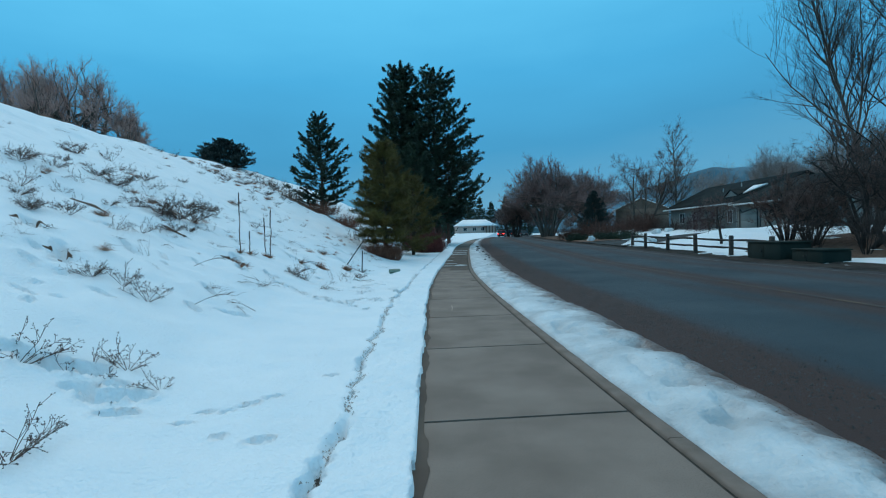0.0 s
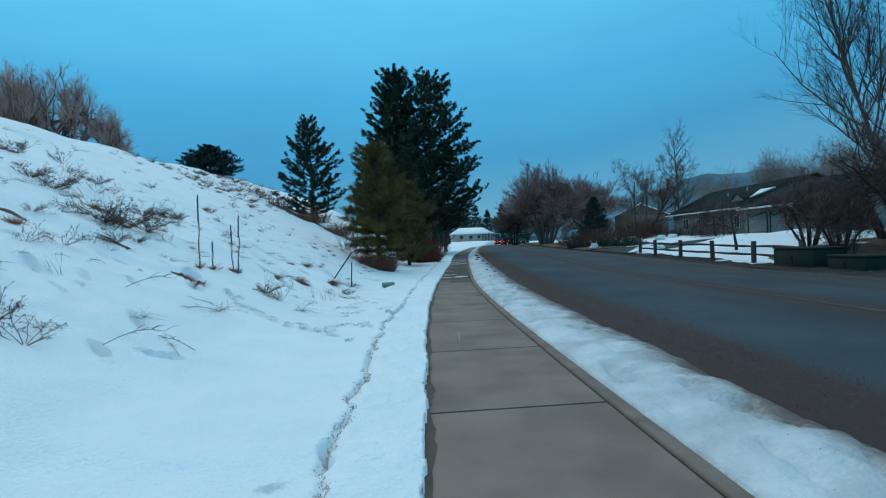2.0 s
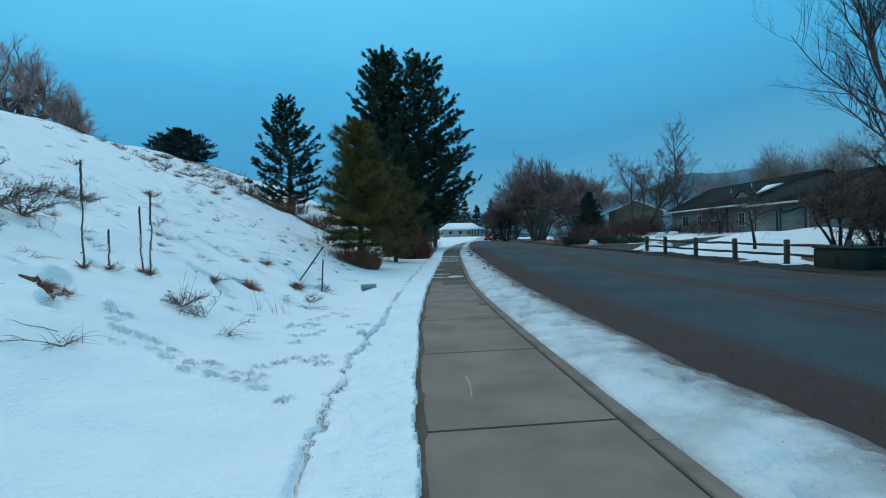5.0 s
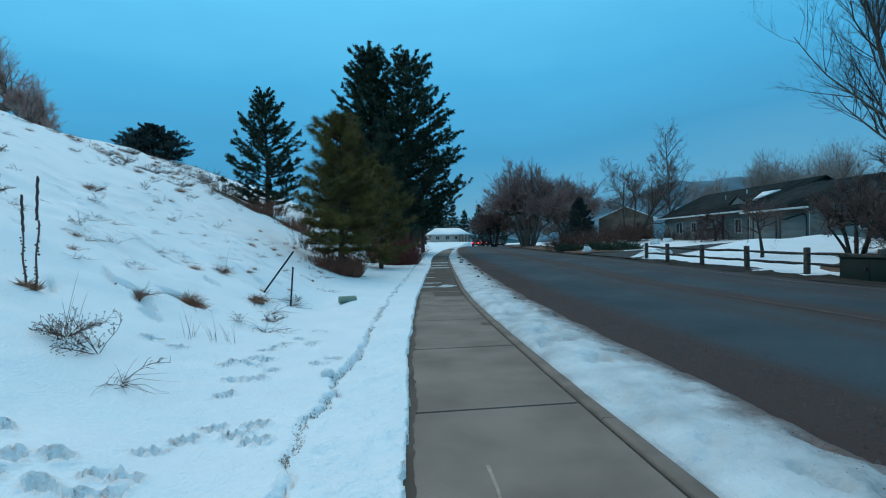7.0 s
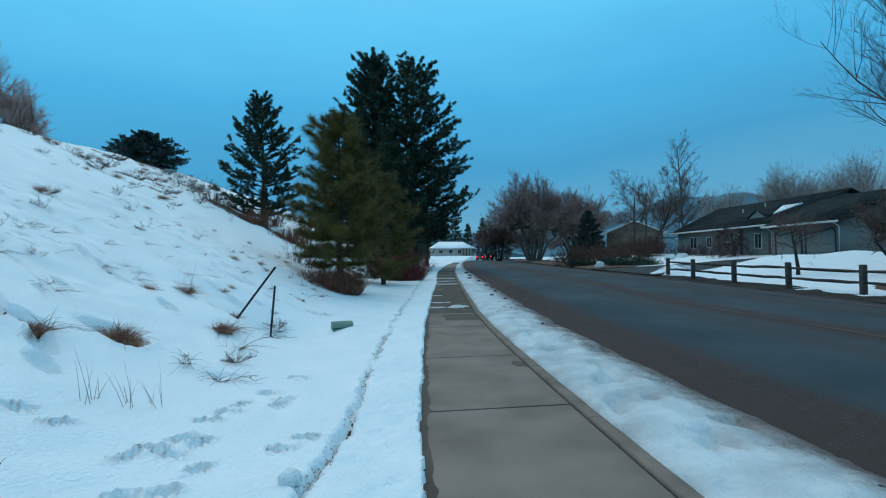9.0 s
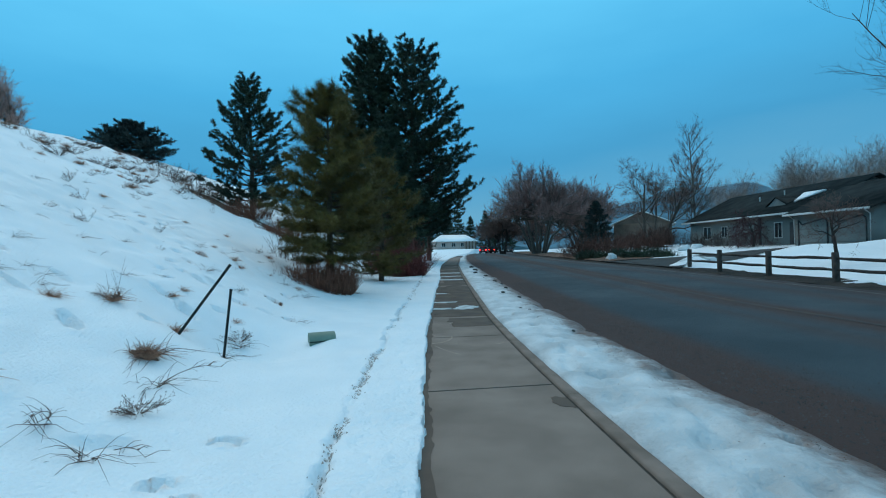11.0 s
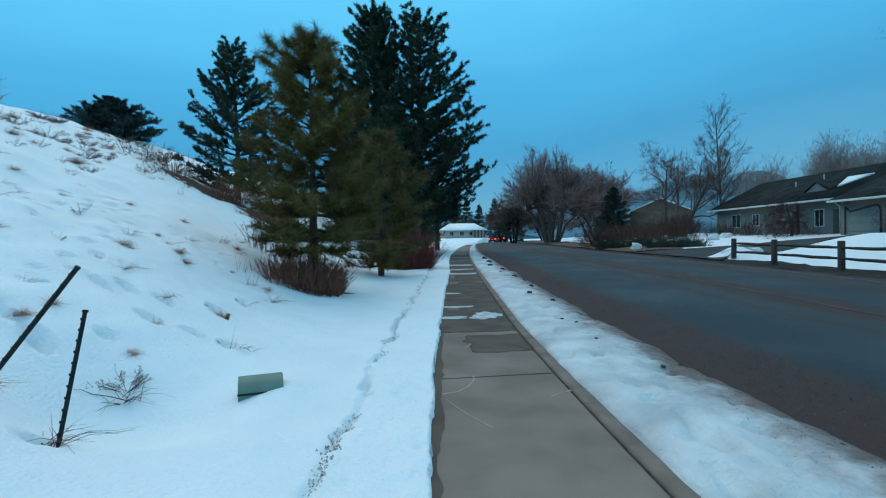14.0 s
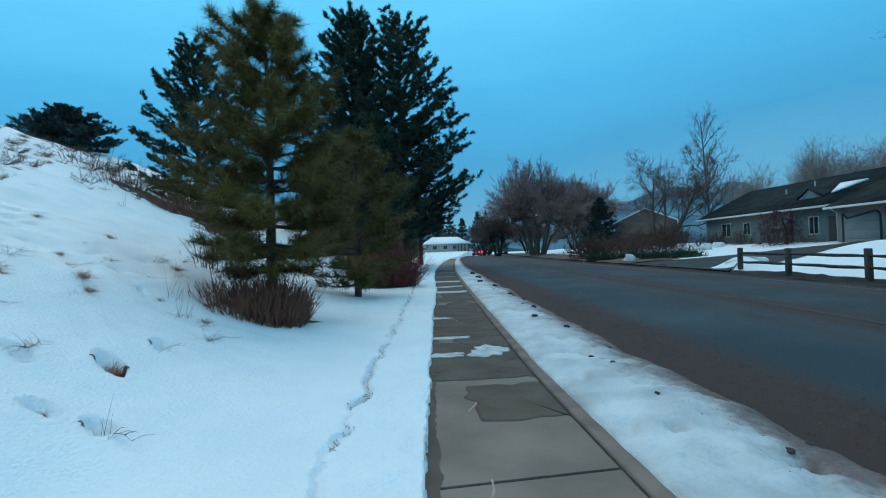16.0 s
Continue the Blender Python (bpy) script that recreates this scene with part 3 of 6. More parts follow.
line_geo = strip(lambda y: ROADL(y) + 4.35, lambda y: ROADL(y) + 4.47, 2, spread((-40, 120, 1.0)), lambda x, y, f: road_z(x, y) + 0.006)
tagged(part("centre_line", line_geo, M_YELLOW), "worn yellow centre line on the asphalt", "road marking", kind="structure")
fog_geo = strip(lambda y: ROADR(y) - 1.25, lambda y: ROADR(y) - 1.15, 2, spread((-40, 120, 1.0)), lambda x, y, f: road_z(x, y) + 0.006)
tagged(part("edge_line", fog_geo, material("worn_white_paint", (0.09, 0.088, 0.085), (0.17, 0.165, 0.16), 0.8, 2.0, 30, 0.2), None), "faded white edge line on the asphalt", "road marking", kind="structure")
ver_geo = strip(lambda y: ROADR(y) - 0.35 + 0.15 * vnoise(y * 0, y, 1.3), lambda y: ROADR(y) + 1.25 + 0.35 * vnoise(y * 0 + 3, y, 1.7), 10, spread((-40, 60, 0.35), (60, 200, 2)),
                lambda x, y, f: rise(y) - 0.03 + 0.11 * f + 0.03 * vnoise(x, y, 0.4))
tagged(part("shoulder", ver_geo, M_GRAVEL, smooth=True), "dark gravel shoulder with patches of grit", "road shoulder", kind="structure")
dv = Geo()
sx = np.linspace(0, 1, 24)
P = []
for f in sx:
    x = 13.45 + 15.3 * f
    w = 3.2 + 2.2 * (1 - f) ** 6
    P.append([(x, 41.2 + k * w, max(gz(x, 41.2 + k * w), float(rise(41.2 + k * w)) + 0.03) + 0.04) for k in (-1, -0.6, -0.2, 0.2, 0.6, 1)])
dv.grid(np.array(P))
tagged(part("driveway", dv, M_DRIVE, smooth=True), "cleared asphalt driveway between snowy lawns", "driveway", kind="structure")

# bare dark ground under hedges and willows beside the far stretch of the road
bare_geo = strip(lambda y: ROADR(y) + 0.3, lambda y: ROADR(y) + 3.6 + 0.8 * vnoise(y * 0, y, 2.6), 10, spread((45.5, 140, 0.9)), lambda x, y, f: rise(y) + 0.0 + 0.062 * np.clip(x - ROADR(y), 0, 9) + 0.05 * np.sin(np.pi * f) + 0.06 + 0.05 * vnoise(x, y, 0.8))
tagged(part("bare_verge", bare_geo, M_LITTER, smooth=True), "bare brown earth and leaf litter beside the road", "bare ground", kind="structure")
# snow bank between pavement and road
ys_b = spread((-12, 1.5, 0.2), (1.5, 24, 0.05), (24, 45, 0.12), (45, 140, 0.6))
fb = np.linspace(0, 1, 40)


DENTS = ((1.61, 15.07, 0.10), (1.69, 17.77, 0.11), (1.81, 6.69, 0.09), (1.62, 16.1, 0.07), (1.74, 18.1, 0.06), (1.95, 9.3, 0.07), (1.75, 12.2, 0.08), (1.9, 13.4, 0.07), (2.1, 20.6, 0.08), (1.8, 19.4, 0.07), (2.0, 4.2, 0.09), (2.2, 5.6, 0.07))     # heel marks in the ridge


def bank_z(x, y, f):
    prof = np.interp(f, [0, 0.03, 0.10, 0.35, 0.7, 0.86, 0.95, 1.0], [-0.05, 0.035, 0.06, 0.085, 0.07, 0.03, -0.02, -0.08])
    lumps = 0.03 * vnoise(x, y * 0.6, 0.36) + 0.014 * vnoise(x, y, 0.17) + 0.010 * vnoise(x, y, 0.075) + 0.04 * vnoise(x, y, 1.4)
    heel = -0.2 * np.clip(vnoise(x, y * 0.8, 0.22) - 0.5, 0, 1) - 0.05 * np.clip(vnoise(x, y, 0.11) - 0.35, 0, 1)
    for px, py, pr in DENTS:
        heel = heel - 0.07 * np.exp(-(((x - px) / pr) ** 2 + ((y - py) / pr / 1.3) ** 2) ** 2)
    return rise(y) + prof + (lumps + heel) * np.clip(f * 8, 0.05, 1) * np.clip((1.04 - f) * 5, 0, 1)


def bank_right(y):
    return ROADL(y) - 0.02 + 0.06 * vnoise(y * 0 + 1, y, 0.9) + 0.03 * vnoise(y * 0 + 6, y, 0.25)


lo, hi = PAVE(ys_b) + 0.115 + 0.025 * vnoise(ys_b * 0, ys_b, 0.3), bank_right(ys_b)
xx = lo[:, None] + (hi - lo)[:, None] * fb[None, :]
yy = np.broadcast_to(ys_b[:, None], xx.shape)
berm = part("snow_bank", Geo().grid(np.stack([xx, yy, bank_z(xx, yy, fb[None, :])], -1), np.stack([np.broadcast_to(fb[None, :], xx.shape), yy], -1)), M_SNOW, smooth=True)
tagged(berm, "low ploughed ridge of lumpy trodden snow, brown with grit towards the road", "snow bank", kind="structure")


def bank_material():
    """Snow that turns brown and icy towards the road side of the ridge."""
    m = material("trodden_snow", (0.46, 0.48, 0.49), (0.70, 0.72, 0.73), 0.6, 1.6, 24, 0.55, dist=0.04, spec=0.3)
    t = m.node_tree
    b = t.nodes["Principled BSDF"]
    base = b.inputs["Base Color"].links[0].from_socket
    uv, sp = t.nodes.new("ShaderNodeUVMap"), t.nodes.new("ShaderNodeSeparateXYZ")
    t.links.new(uv.outputs[0], sp.inputs[0])
    co, nz = t.nodes.new("ShaderNodeTexCoord"), t.nodes.new("ShaderNodeTexNoise")
    nz.inputs["Scale"].default_value, nz.inputs["Detail"].default_value, nz.inputs["Roughness"].default_value = 3.0, 8.0, 0.7
    t.links.new(co.outputs["Object"], nz.inputs["Vector"])
    ad = t.nodes.new("ShaderNodeMath")
    ad.operation = "MULTIPLY_ADD"
    ad.inputs[1].default_value = 0.75
    t.links.new(nz.outputs["Fac"], ad.inputs[0])
    t.links.new(sp.outputs["X"], ad.inputs[2])
    rp = t.nodes.new("ShaderNodeValToRGB")
    stops = [(0.0, 0.35), (0.20, 0.12), (0.30, 0.01), (0.46, 0.04), (0.54, 0.14), (0.60, 0.34), (0.66, 0.64), (0.72, 0.9), (0.78, 1.0)]
    sc = t.nodes.new("ShaderNodeMath")
    sc.operation = "MULTIPLY"
    sc.inputs[1].default_value = 0.6
    t.links.new(ad.outputs[0], sc.inputs[0])
    while len(rp.color_ramp.elements) < len(stops):
        rp.color_ramp.elements.new(0.5)
    for el, (at, v) in zip(rp.color_ramp.elements, stops):
        el.position, el.color = at, (v, v, v, 1)
    t.links.new(sc.outputs[0], rp.inputs[0])
    mx = t.nodes.new("ShaderNodeMix")
    mx.data_type = "RGBA"
    mx.inputs[7].default_value = (0.15, 0.095, 0.078, 1)
    t.links.new(rp.outputs[0], mx.inputs[0])
    t.links.new(base, mx.inputs[6])
    t.links.new(mx.outputs[2], b.inputs["Base Color"])
    return m


berm.data.materials[0] = bank_material()

# ---- pavement ----
pavement = thing("pavement", 0, 0, 0, "tan concrete pavement of long slabs with dirty joints", "pavement", kind="structure")
JOINTS = [-8.4, -6.0, -3.6, -1.16, 1.28, 3.72, 6.14, 8.5, 10.94, 13.4, 15.83, 18.9, 21.45, 24.2, 26.9, 29.6, 32.3, 35.0, 37.7, 40.4, 43.1, 45.8, 48.5, 51.2, 54, 57, 60, 63, 66, 69, 72, 75, 78]
SKEW = 0.15


def slab(y0, y1, gap=0.018):
    g = Geo()
    n = max(2, int((y1 - y0) / 0.6))
    rows = []
    for k in range(n + 1):
        ring = []
        for f in (0.0, 0.25, 0.5, 0.75, 1.0):
            y = y0 + gap + (y1 - y0 - 2 * gap) * k / n + SKEW * (f - 0.5)
            xa, xb = float(EDGE(y)) - 0.45, float(PAVE(y)) - 0.018
            ring.append((xa + (xb - xa) * f, y, float(rise(y))))
        rows.append(ring)
    top = np.array(rows)
    g.grid(top.transpose(1, 0, 2)[:, :, :])
    a, b = top[0], top[-1]
    for edge in (a, b, top[:, 0], top[:, -1]):
        low = edge - np.array((0, 0, 0.1))
        g.grid(np.stack([edge, low]))
    return g


for y0, y1 in zip(JOINTS, JOINTS[1:]):
    part("slab", slab(y0, y1), M_SLAB, pavement)
ys_j = spread((-10, 90, 0.5))
bed = strip(lambda y: EDGE(y) - 0.6, lambda y: PAVE(y) + 0.02, 6, ys_j, lambda x, y, f: rise(y) - 0.012 + 0 * f)
part("joint_bed", bed, M_JOINT, pavement, "dark dirt in the joints")

# kerb: one raised concrete band by the slabs
kerb = thing("kerb", 0, 0, 0, "narrow raised concrete kerb band along the pavement", "kerb", kind="structure")
KJ = [-9.0 + 2.45 * k for k in range(34)]
for y0, y1 in zip(KJ, KJ[1:]):
    g = Geo()
    yk = np.linspace(y0 + 0.004, y1 - 0.004, 6)
    prof = ((0.012, -0.1), (0.014, 0.004), (0.03, 0.014), (0.125, 0.014), (0.145, 0.004), (0.15, -0.1))
    g.grid(np.array([[(float(PAVE(y)) + u, y, float(rise(y)) + w) for u, w in prof] for y in yk]))
    for y in (yk[0], yk[-1]):
        g.add([(float(PAVE(y)) + u, y, float(rise(y)) + w) for u, w in prof], [(0, 1, 2, 3), (0, 3, 4, 5)])
    part("kerb_stone", g, M_KERB, kerb)

# wet film, ice and drifted snow on the slabs
def patch(cx, cy, rx, ry, seed, z, thick, clip_left=None, n=72, jag=0.35):
    """A flat patch with an uneven outline that lies on the pavement."""
    r = np.random.default_rng(seed)
    w = np.linspace(0, 2 * np.pi, n, endpoint=False)
    k = np.clip(1.1 + sum(jag * 0.8 / (m + 0.8) * r.normal() * np.cos(m * w + r.uniform(0, 6)) for m in range(2, 14)), 0.35, 1.6)
    k = k / np.maximum(np.abs(np.cos(w)), np.abs(np.sin(w))) ** 0.6
    x, y = cx + rx * k * np.cos(w), cy + ry * k * np.sin(w)
    lo, hi = EDGE(y) - 0.2, PAVE(y) - 0.02
    x = np.clip(x, lo, hi)
    top = np.stack([x, y, rise(y) + z + thick], 1)
    low = np.stack([x + 0.0 * x, y, rise(y) + z], 1)
    g = Geo()
    inner = np.array([top.mean(0) + (p - top.mean(0)) * 0.9 for p in top])
    low[:, 2] = rise(y) + 0.001
    q = [(j, (j + 1) % n, n + (j + 1) % n, n + j) for j in range(n)] + [(n + j, n + (j + 1) % n, 2 * n + (j + 1) % n, 2 * n + j) for j in range(n)]
    g.add(np.vstack([low, top, inner, inner.mean(0)]), (q, [(3 * n, 2 * n + j, 2 * n + (j + 1) % n) for j in range(n)]))
    return g


WETS = [(0.85, 21.9, 0.8, 0.45, 42), (0.5, 22.8, 0.85, 0.3, 43), (0.7, 24.35, 0.85, 0.3, 44), (0.9, 25.4, 0.75, 0.35, 45), (0.6, 27.5, 0.8, 0.35, 46), (1.07, 15.3, 0.10, 0.14, 41), (0.98, 20.6, 0.55, 0.55, 1), (0.85, 22.3, 0.8, 0.5, 2), (0.45, 23.3, 0.8, 0.26, 3), (1.05, 23.9, 0.45, 0.4, 4), (0.55, 24.9, 0.8, 0.32, 5), (1.25, 25.8, 0.4, 0.5, 6), (0.75, 26.8, 0.9, 0.42, 7), (0.45, 25.9, 0.3, 0.3, 14), (0.05, 22.4, 0.2, 0.5, 15),
        (1.25, 28.2, 0.5, 0.6, 8), (0.9, 29.6, 0.9, 0.5, 9), (1.4, 31.0, 0.5, 0.7, 10), (1.2, 33.0, 0.9, 0.8, 11), (1.6, 35.4, 0.8, 1.0, 12), (1.7, 38.4, 0.9, 1.2, 13), (0.6, 28.0, 0.4, 0.4, 16), (0.1, 24.1, 0.18, 0.4, 17), (2.0, 42, 0.9, 1.4, 18), (2.4, 46, 0.9, 1.4, 19)]
for cx, cy, rx, ry, sd in WETS:
    tagged(part("wet_patch", patch(cx, cy, rx, ry, sd, 0.002, 0.001), M_WET), "dark film of meltwater on the concrete slabs", "puddle", "wet patches on the pavement", "stuff")
ICES = [(0.25, 22.75, 0.3, 0.10, 21), (0.95, 22.9, 0.25, 0.28, 22), (0.45, 24.0, 0.35, 0.08, 23), (0.35, 26.2, 0.3, 0.1, 24), (1.0, 31.9, 0.9, 0.28, 25), (0.9, 33.9, 0.8, 0.25, 26), (1.6, 36.6, 0.8, 0.3, 27)]
for cx, cy, rx, ry, sd in ICES:
    tagged(part("snow_remnant", patch(cx, cy, rx, ry, sd, 0.003, 0.006, jag=0.5), M_MELT), "thin icy remnant of snow on the slabs", "snow patch", "snow remnants on the pavement", "stuff")
# damp margin along the melting snow edge
for y0 in np.arange(0.0, 34, 2.0):
    ys = np.arange(y0, y0 + 2.01, 0.05)
    w = 0.012 + 0.02 * vnoise(ys * 0 + 2, ys, 0.35) + 0.012 * vnoise(ys * 0, ys, 0.1)
    e = EDGE(ys)
    P = np.stack([np.stack([e - 0.15, ys, rise(ys) + 0.003], 1), np.stack([e + 0.058 + np.maximum(1.6 * w, 0.0), ys, rise(ys) + 0.003], 1)])
    tagged(part("damp_margin", Geo().grid(P), M_WET), "damp dark margin of concrete beside the melting snow", "wet strip", "damp edge of the pavement", "stuff")


for line in ([(0.30, 18.95), (0.29, 18.8), (0.22, 18.6), (0.10, 18.43), (-0.06, 18.36)], [(-0.02, 18.22), (0.06, 18.0), (0.14, 17.8), (0.30, 17.52)], [(0.93, 18.2), (1.02, 18.28), (1.1, 18.32), (1.17, 18.37)], [(0.32, 20.3), (0.42, 20.5), (0.46, 20.75)], [(0.2, 9.2), (0.22, 9.6), (0.21, 9.9)]):
    c = np.array(line)
    w = np.linspace(0.006, 0.013, len(c))
    P = np.stack([np.stack([c[:, 0] + k * w, c[:, 1] - k * w * 0.6, rise(c[:, 1]) + 0.0025], 1) for k in (-1, 1)])
    tagged(part("scratch", Geo().grid(P), M_SCUFF), "pale rusty scratch on the concrete slab", "scratch", "scratches on the pavement", "stuff")


# ---- trees ----
def unit(v):
    v = np.asarray(v, float)
    return v / (np.linalg.norm(v) + 1e-9)


def conifer(name, x, y, z, h, rad, clear, label, seed, needles, whorls=26, per=6, needle=0.14, tufts=9, blades=16, droop=0.15, lift=0.35, power=0.8, lean=(0, 0), width=0.012, bark=None, thin=0.0, trunk_r=None, top_r=0.05):
    """A conifer: tapered trunk, whorls of limbs with side shoots, and brushes of needles along them."""
    global RNG
    RNG = np.random.default_rng(seed)
    r = RNG
    t = thing(name, x, y, z, label, "tree")
    tr = trunk_r or h * 0.017
    k = np.linspace(0, 1, 10)
    line = np.stack([lean[0] * k + 0.03 * h * 0.3 * np.sin(k * 4 + seed), lean[1] * k, h * k], 1)
    line[0, 2] = -0.15
    part("trunk", Geo().tube(line, tr * (1 - k) ** 0.9 + 0.012, 9), bark or M_BARK, t, smooth=True)
    wood, crown = Geo(), Geo()
    cb, cd = [], []
    for i in range(whorls):
        f = clear + (1 - clear) * (i + r.uniform(-0.3, 0.3)) / whorls
        if f >= 0.985:
            continue
        c = np.array([np.interp(f, k, line[:, 0]), np.interp(f, k, line[:, 1]), h * f])
        g = (1 - f) / (1 - clear)
        reach = rad * (g ** power) * np.interp(g, [0, 0.75, 0.92, 1], [1, 1, 0.85, 0.55]) + top_r * h * 0.2
        for j in range(per):
            if r.random() < thin:
                continue
            a = 2 * np.pi * (j + i * 0.37 + r.uniform(-0.35, 0.35)) / per
            ln = reach * r.uniform(0.6, 1.18)
            out = np.array([math.cos(a), math.sin(a), 0])
            up = lift * (1.35 - g) - droop * g
            s = np.linspace(0, 1, 6)
            P = c + out * (ln * s)[:, None] + np.array([0, 0, 1]) * (ln * (up * s + 0.28 * s ** 2.2 * (0.4 + lift)))[:, None]
            P += r.normal(size=P.shape) * ln * 0.02 * s[:, None]
            wood.tube(P, tr * 0.30 * (0.3 + 0.7 * g) * (1 - s) + 0.006, 4)
            m = max(3, int(tufts * (0.35 + 0.65 * ln / rad)))
            for q in range(m):
                u = r.uniform(0.28, 1.0) if q else 1.0
                p = np.array([np.interp(u, s, P[:, 0]), np.interp(u, s, P[:, 1]), np.interp(u, s, P[:, 2])])
                side = np.cross(out, (0, 0, 1)) * r.uniform(-1, 1)
                d = unit(out * r.uniform(0.3, 1.0) + side * 1.1 + np.array((0, 0, r.uniform(0.0, 0.9))))
                sl = ln * 0.26 * r.uniform(0.4, 1.1) * (1.15 - 0.6 * u) + 0.05
                tip = p + d * sl
                if width < 0.03:
                    wood.tube(np.stack([p, tip]), (0.008, 0.004), 3)
                nseg = 2 if sl > needle * 1.2 else 1
                for w in range(nseg):
                    cb.append(p + (tip - p) * (1 - 0.5 * w))
                    cd.append(d)
    for w in range(int(4 + whorls * 0.3)):
        cb.append(np.array([line[-1, 0], line[-1, 1], h * (1 - 0.012 * w)]))
        cd.append(unit((r.normal() * 0.35, r.normal() * 0.35, 1)))
    cb, cd = np.repeat(np.array(cb), blades, 0), np.repeat(np.array(cd), blades, 0)
    rnd = r.normal(size=cb.shape)
    rnd /= np.linalg.norm(rnd, axis=1)[:, None]
    way = cd * 0.75 + rnd
    start = cb - cd * (r.random(len(cb)) * needle * 1.1)[:, None]
    crown.blades(start, way, needle * r.uniform(0.7, 1.2, len(cb)), width)
    tagged(part("branchwork", wood, bark or M_BARK, t), kind="stuff")
    tagged(part("crown", crown, needles, t), kind="stuff")
    return t


conifer("ponderosa_pine", -2.72, 25.6, gz(-2.72, 25.6), 5.9, 1.85, 0.16, "young ponderosa pine with long olive-green needles, bare lower trunk", 11, M_NEEDLE, whorls=21, per=5, needle=0.24, tufts=25, blades=46, lift=0.42, droop=0.42, power=0.62, lean=(-0.15, 0.1), width=0.011, trunk_r=0.105, top_r=0.14)
conifer("ponderosa_pine", -1.6, 30.5, gz(-1.6, 30.5), 4.9, 1.9, 0.08, "younger ponderosa pine crowded against darker pines, olive-brown needles", 12, M_NEEDLE, whorls=17, per=5, needle=0.24, tufts=15, blades=32, lift=0.4, droop=0.3, power=0.6, width=0.016, trunk_r=0.10)
conifer("lodgepole_pine", -8.7, 37.0, gz(-8.7, 37.0), 7.1, 2.75, 0.04, "dark green pine with upswept shoots on the snowy slope", 13, M_NEEDLEDARK, whorls=17, per=7, needle=0.14, tufts=24, blades=32, lift=0.55, droop=0.2, power=0.82, width=0.028, thin=0.06, top_r=0.12)
conifer("tall_pine", -3.5, 51.5, gz(-3.5, 51.5), 17.6, 3.9, 0.06, "tall dark green pine with dense tufted limbs", 14, M_NEEDLEDARK, whorls=34, per=8, needle=0.26, tufts=20, blades=34, lift=0.5, power=0.6, width=0.055, thin=0.05, top_r=0.15)
conifer("tall_pine", -0.1, 51.0, gz(-0.1, 51.0), 17.4, 5.3, 0.12, "tall dark pine with open tufted limbs above the pavement", 15, M_NEEDLEDARK, whorls=29, per=7, needle=0.26, tufts=19, blades=36, lift=0.45, power=0.62, width=0.055, thin=0.14, top_r=0.15)
conifer("tall_pine", -6.2, 54.5, gz(-6.2, 54.5), 9.0, 3.0, 0.06, "dark green pine behind taller pines", 16, M_NEEDLEDARK, whorls=18, per=6, needle=0.26, tufts=13, blades=28, lift=0.45, power=0.7, width=0.06, thin=0.08)
conifer("tall_pine", 1.2, 57.0, gz(1.2, 57.0), 12.0, 4.6, 0.2, "open dark pine leaning over the pavement", 17, M_NEEDLEDARK, whorls=20, per=6, needle=0.26, tufts=13, blades=30, lift=0.45, power=0.62, width=0.055, thin=0.2)
conifer("tall_pine", -2.2, 46.0, gz(-2.2, 46.0), 9.5, 3.3, 0.03, "dense dark pine filling the lower crowns", 18, M_NEEDLEDARK, whorls=18, per=7, needle=0.26, tufts=15, blades=28, lift=0.4, power=0.62, width=0.055)
conifer("spreading_spruce", -20.1, 46.8, gz(-20.1, 46.8) - 0.2, 2.7, 3.3, 0.01, "low wide dark spruce on the hill crest", 19, M_NEEDLEBLUE, whorls=14, per=9, needle=0.17, tufts=20, blades=22, lift=0.10, droop=0.06, power=0.8, width=0.04)
conifer("yard_spruce", 22.6, 71.5, gz(22.6, 71.5), 6.4, 2.8, 0.04, "dark conical spruce in a front yard", 20, M_NEEDLEBLUE, whorls=20, per=7, needle=0.28, tufts=12, blades=14, lift=0.1, droop=0.15, power=0.9, width=0.09)
for k, (px, py, ph) in enumerate(((6.0, 178, 14), (1.5, 112, 10.5), (10.5, 182, 13), (-2, 118, 12), (15.0, 180, 14.5), (19.5, 184, 13.0), (24, 178, 14.5), (2.0, 174, 13), (29, 190, 12), (12.5, 192, 16), (34, 188, 13))):
    conifer("far_conifer", px, py, gz(px, py) if px < 12 else float(rise(py)), ph, ph * 0.24, 0.03, "dark conifer far down the street", 30 + k, M_NEEDLEDARK, whorls=17, per=6, needle=0.6, tufts=7, blades=10, lift=0.2, droop=0.15, power=0.8, width=0.24)


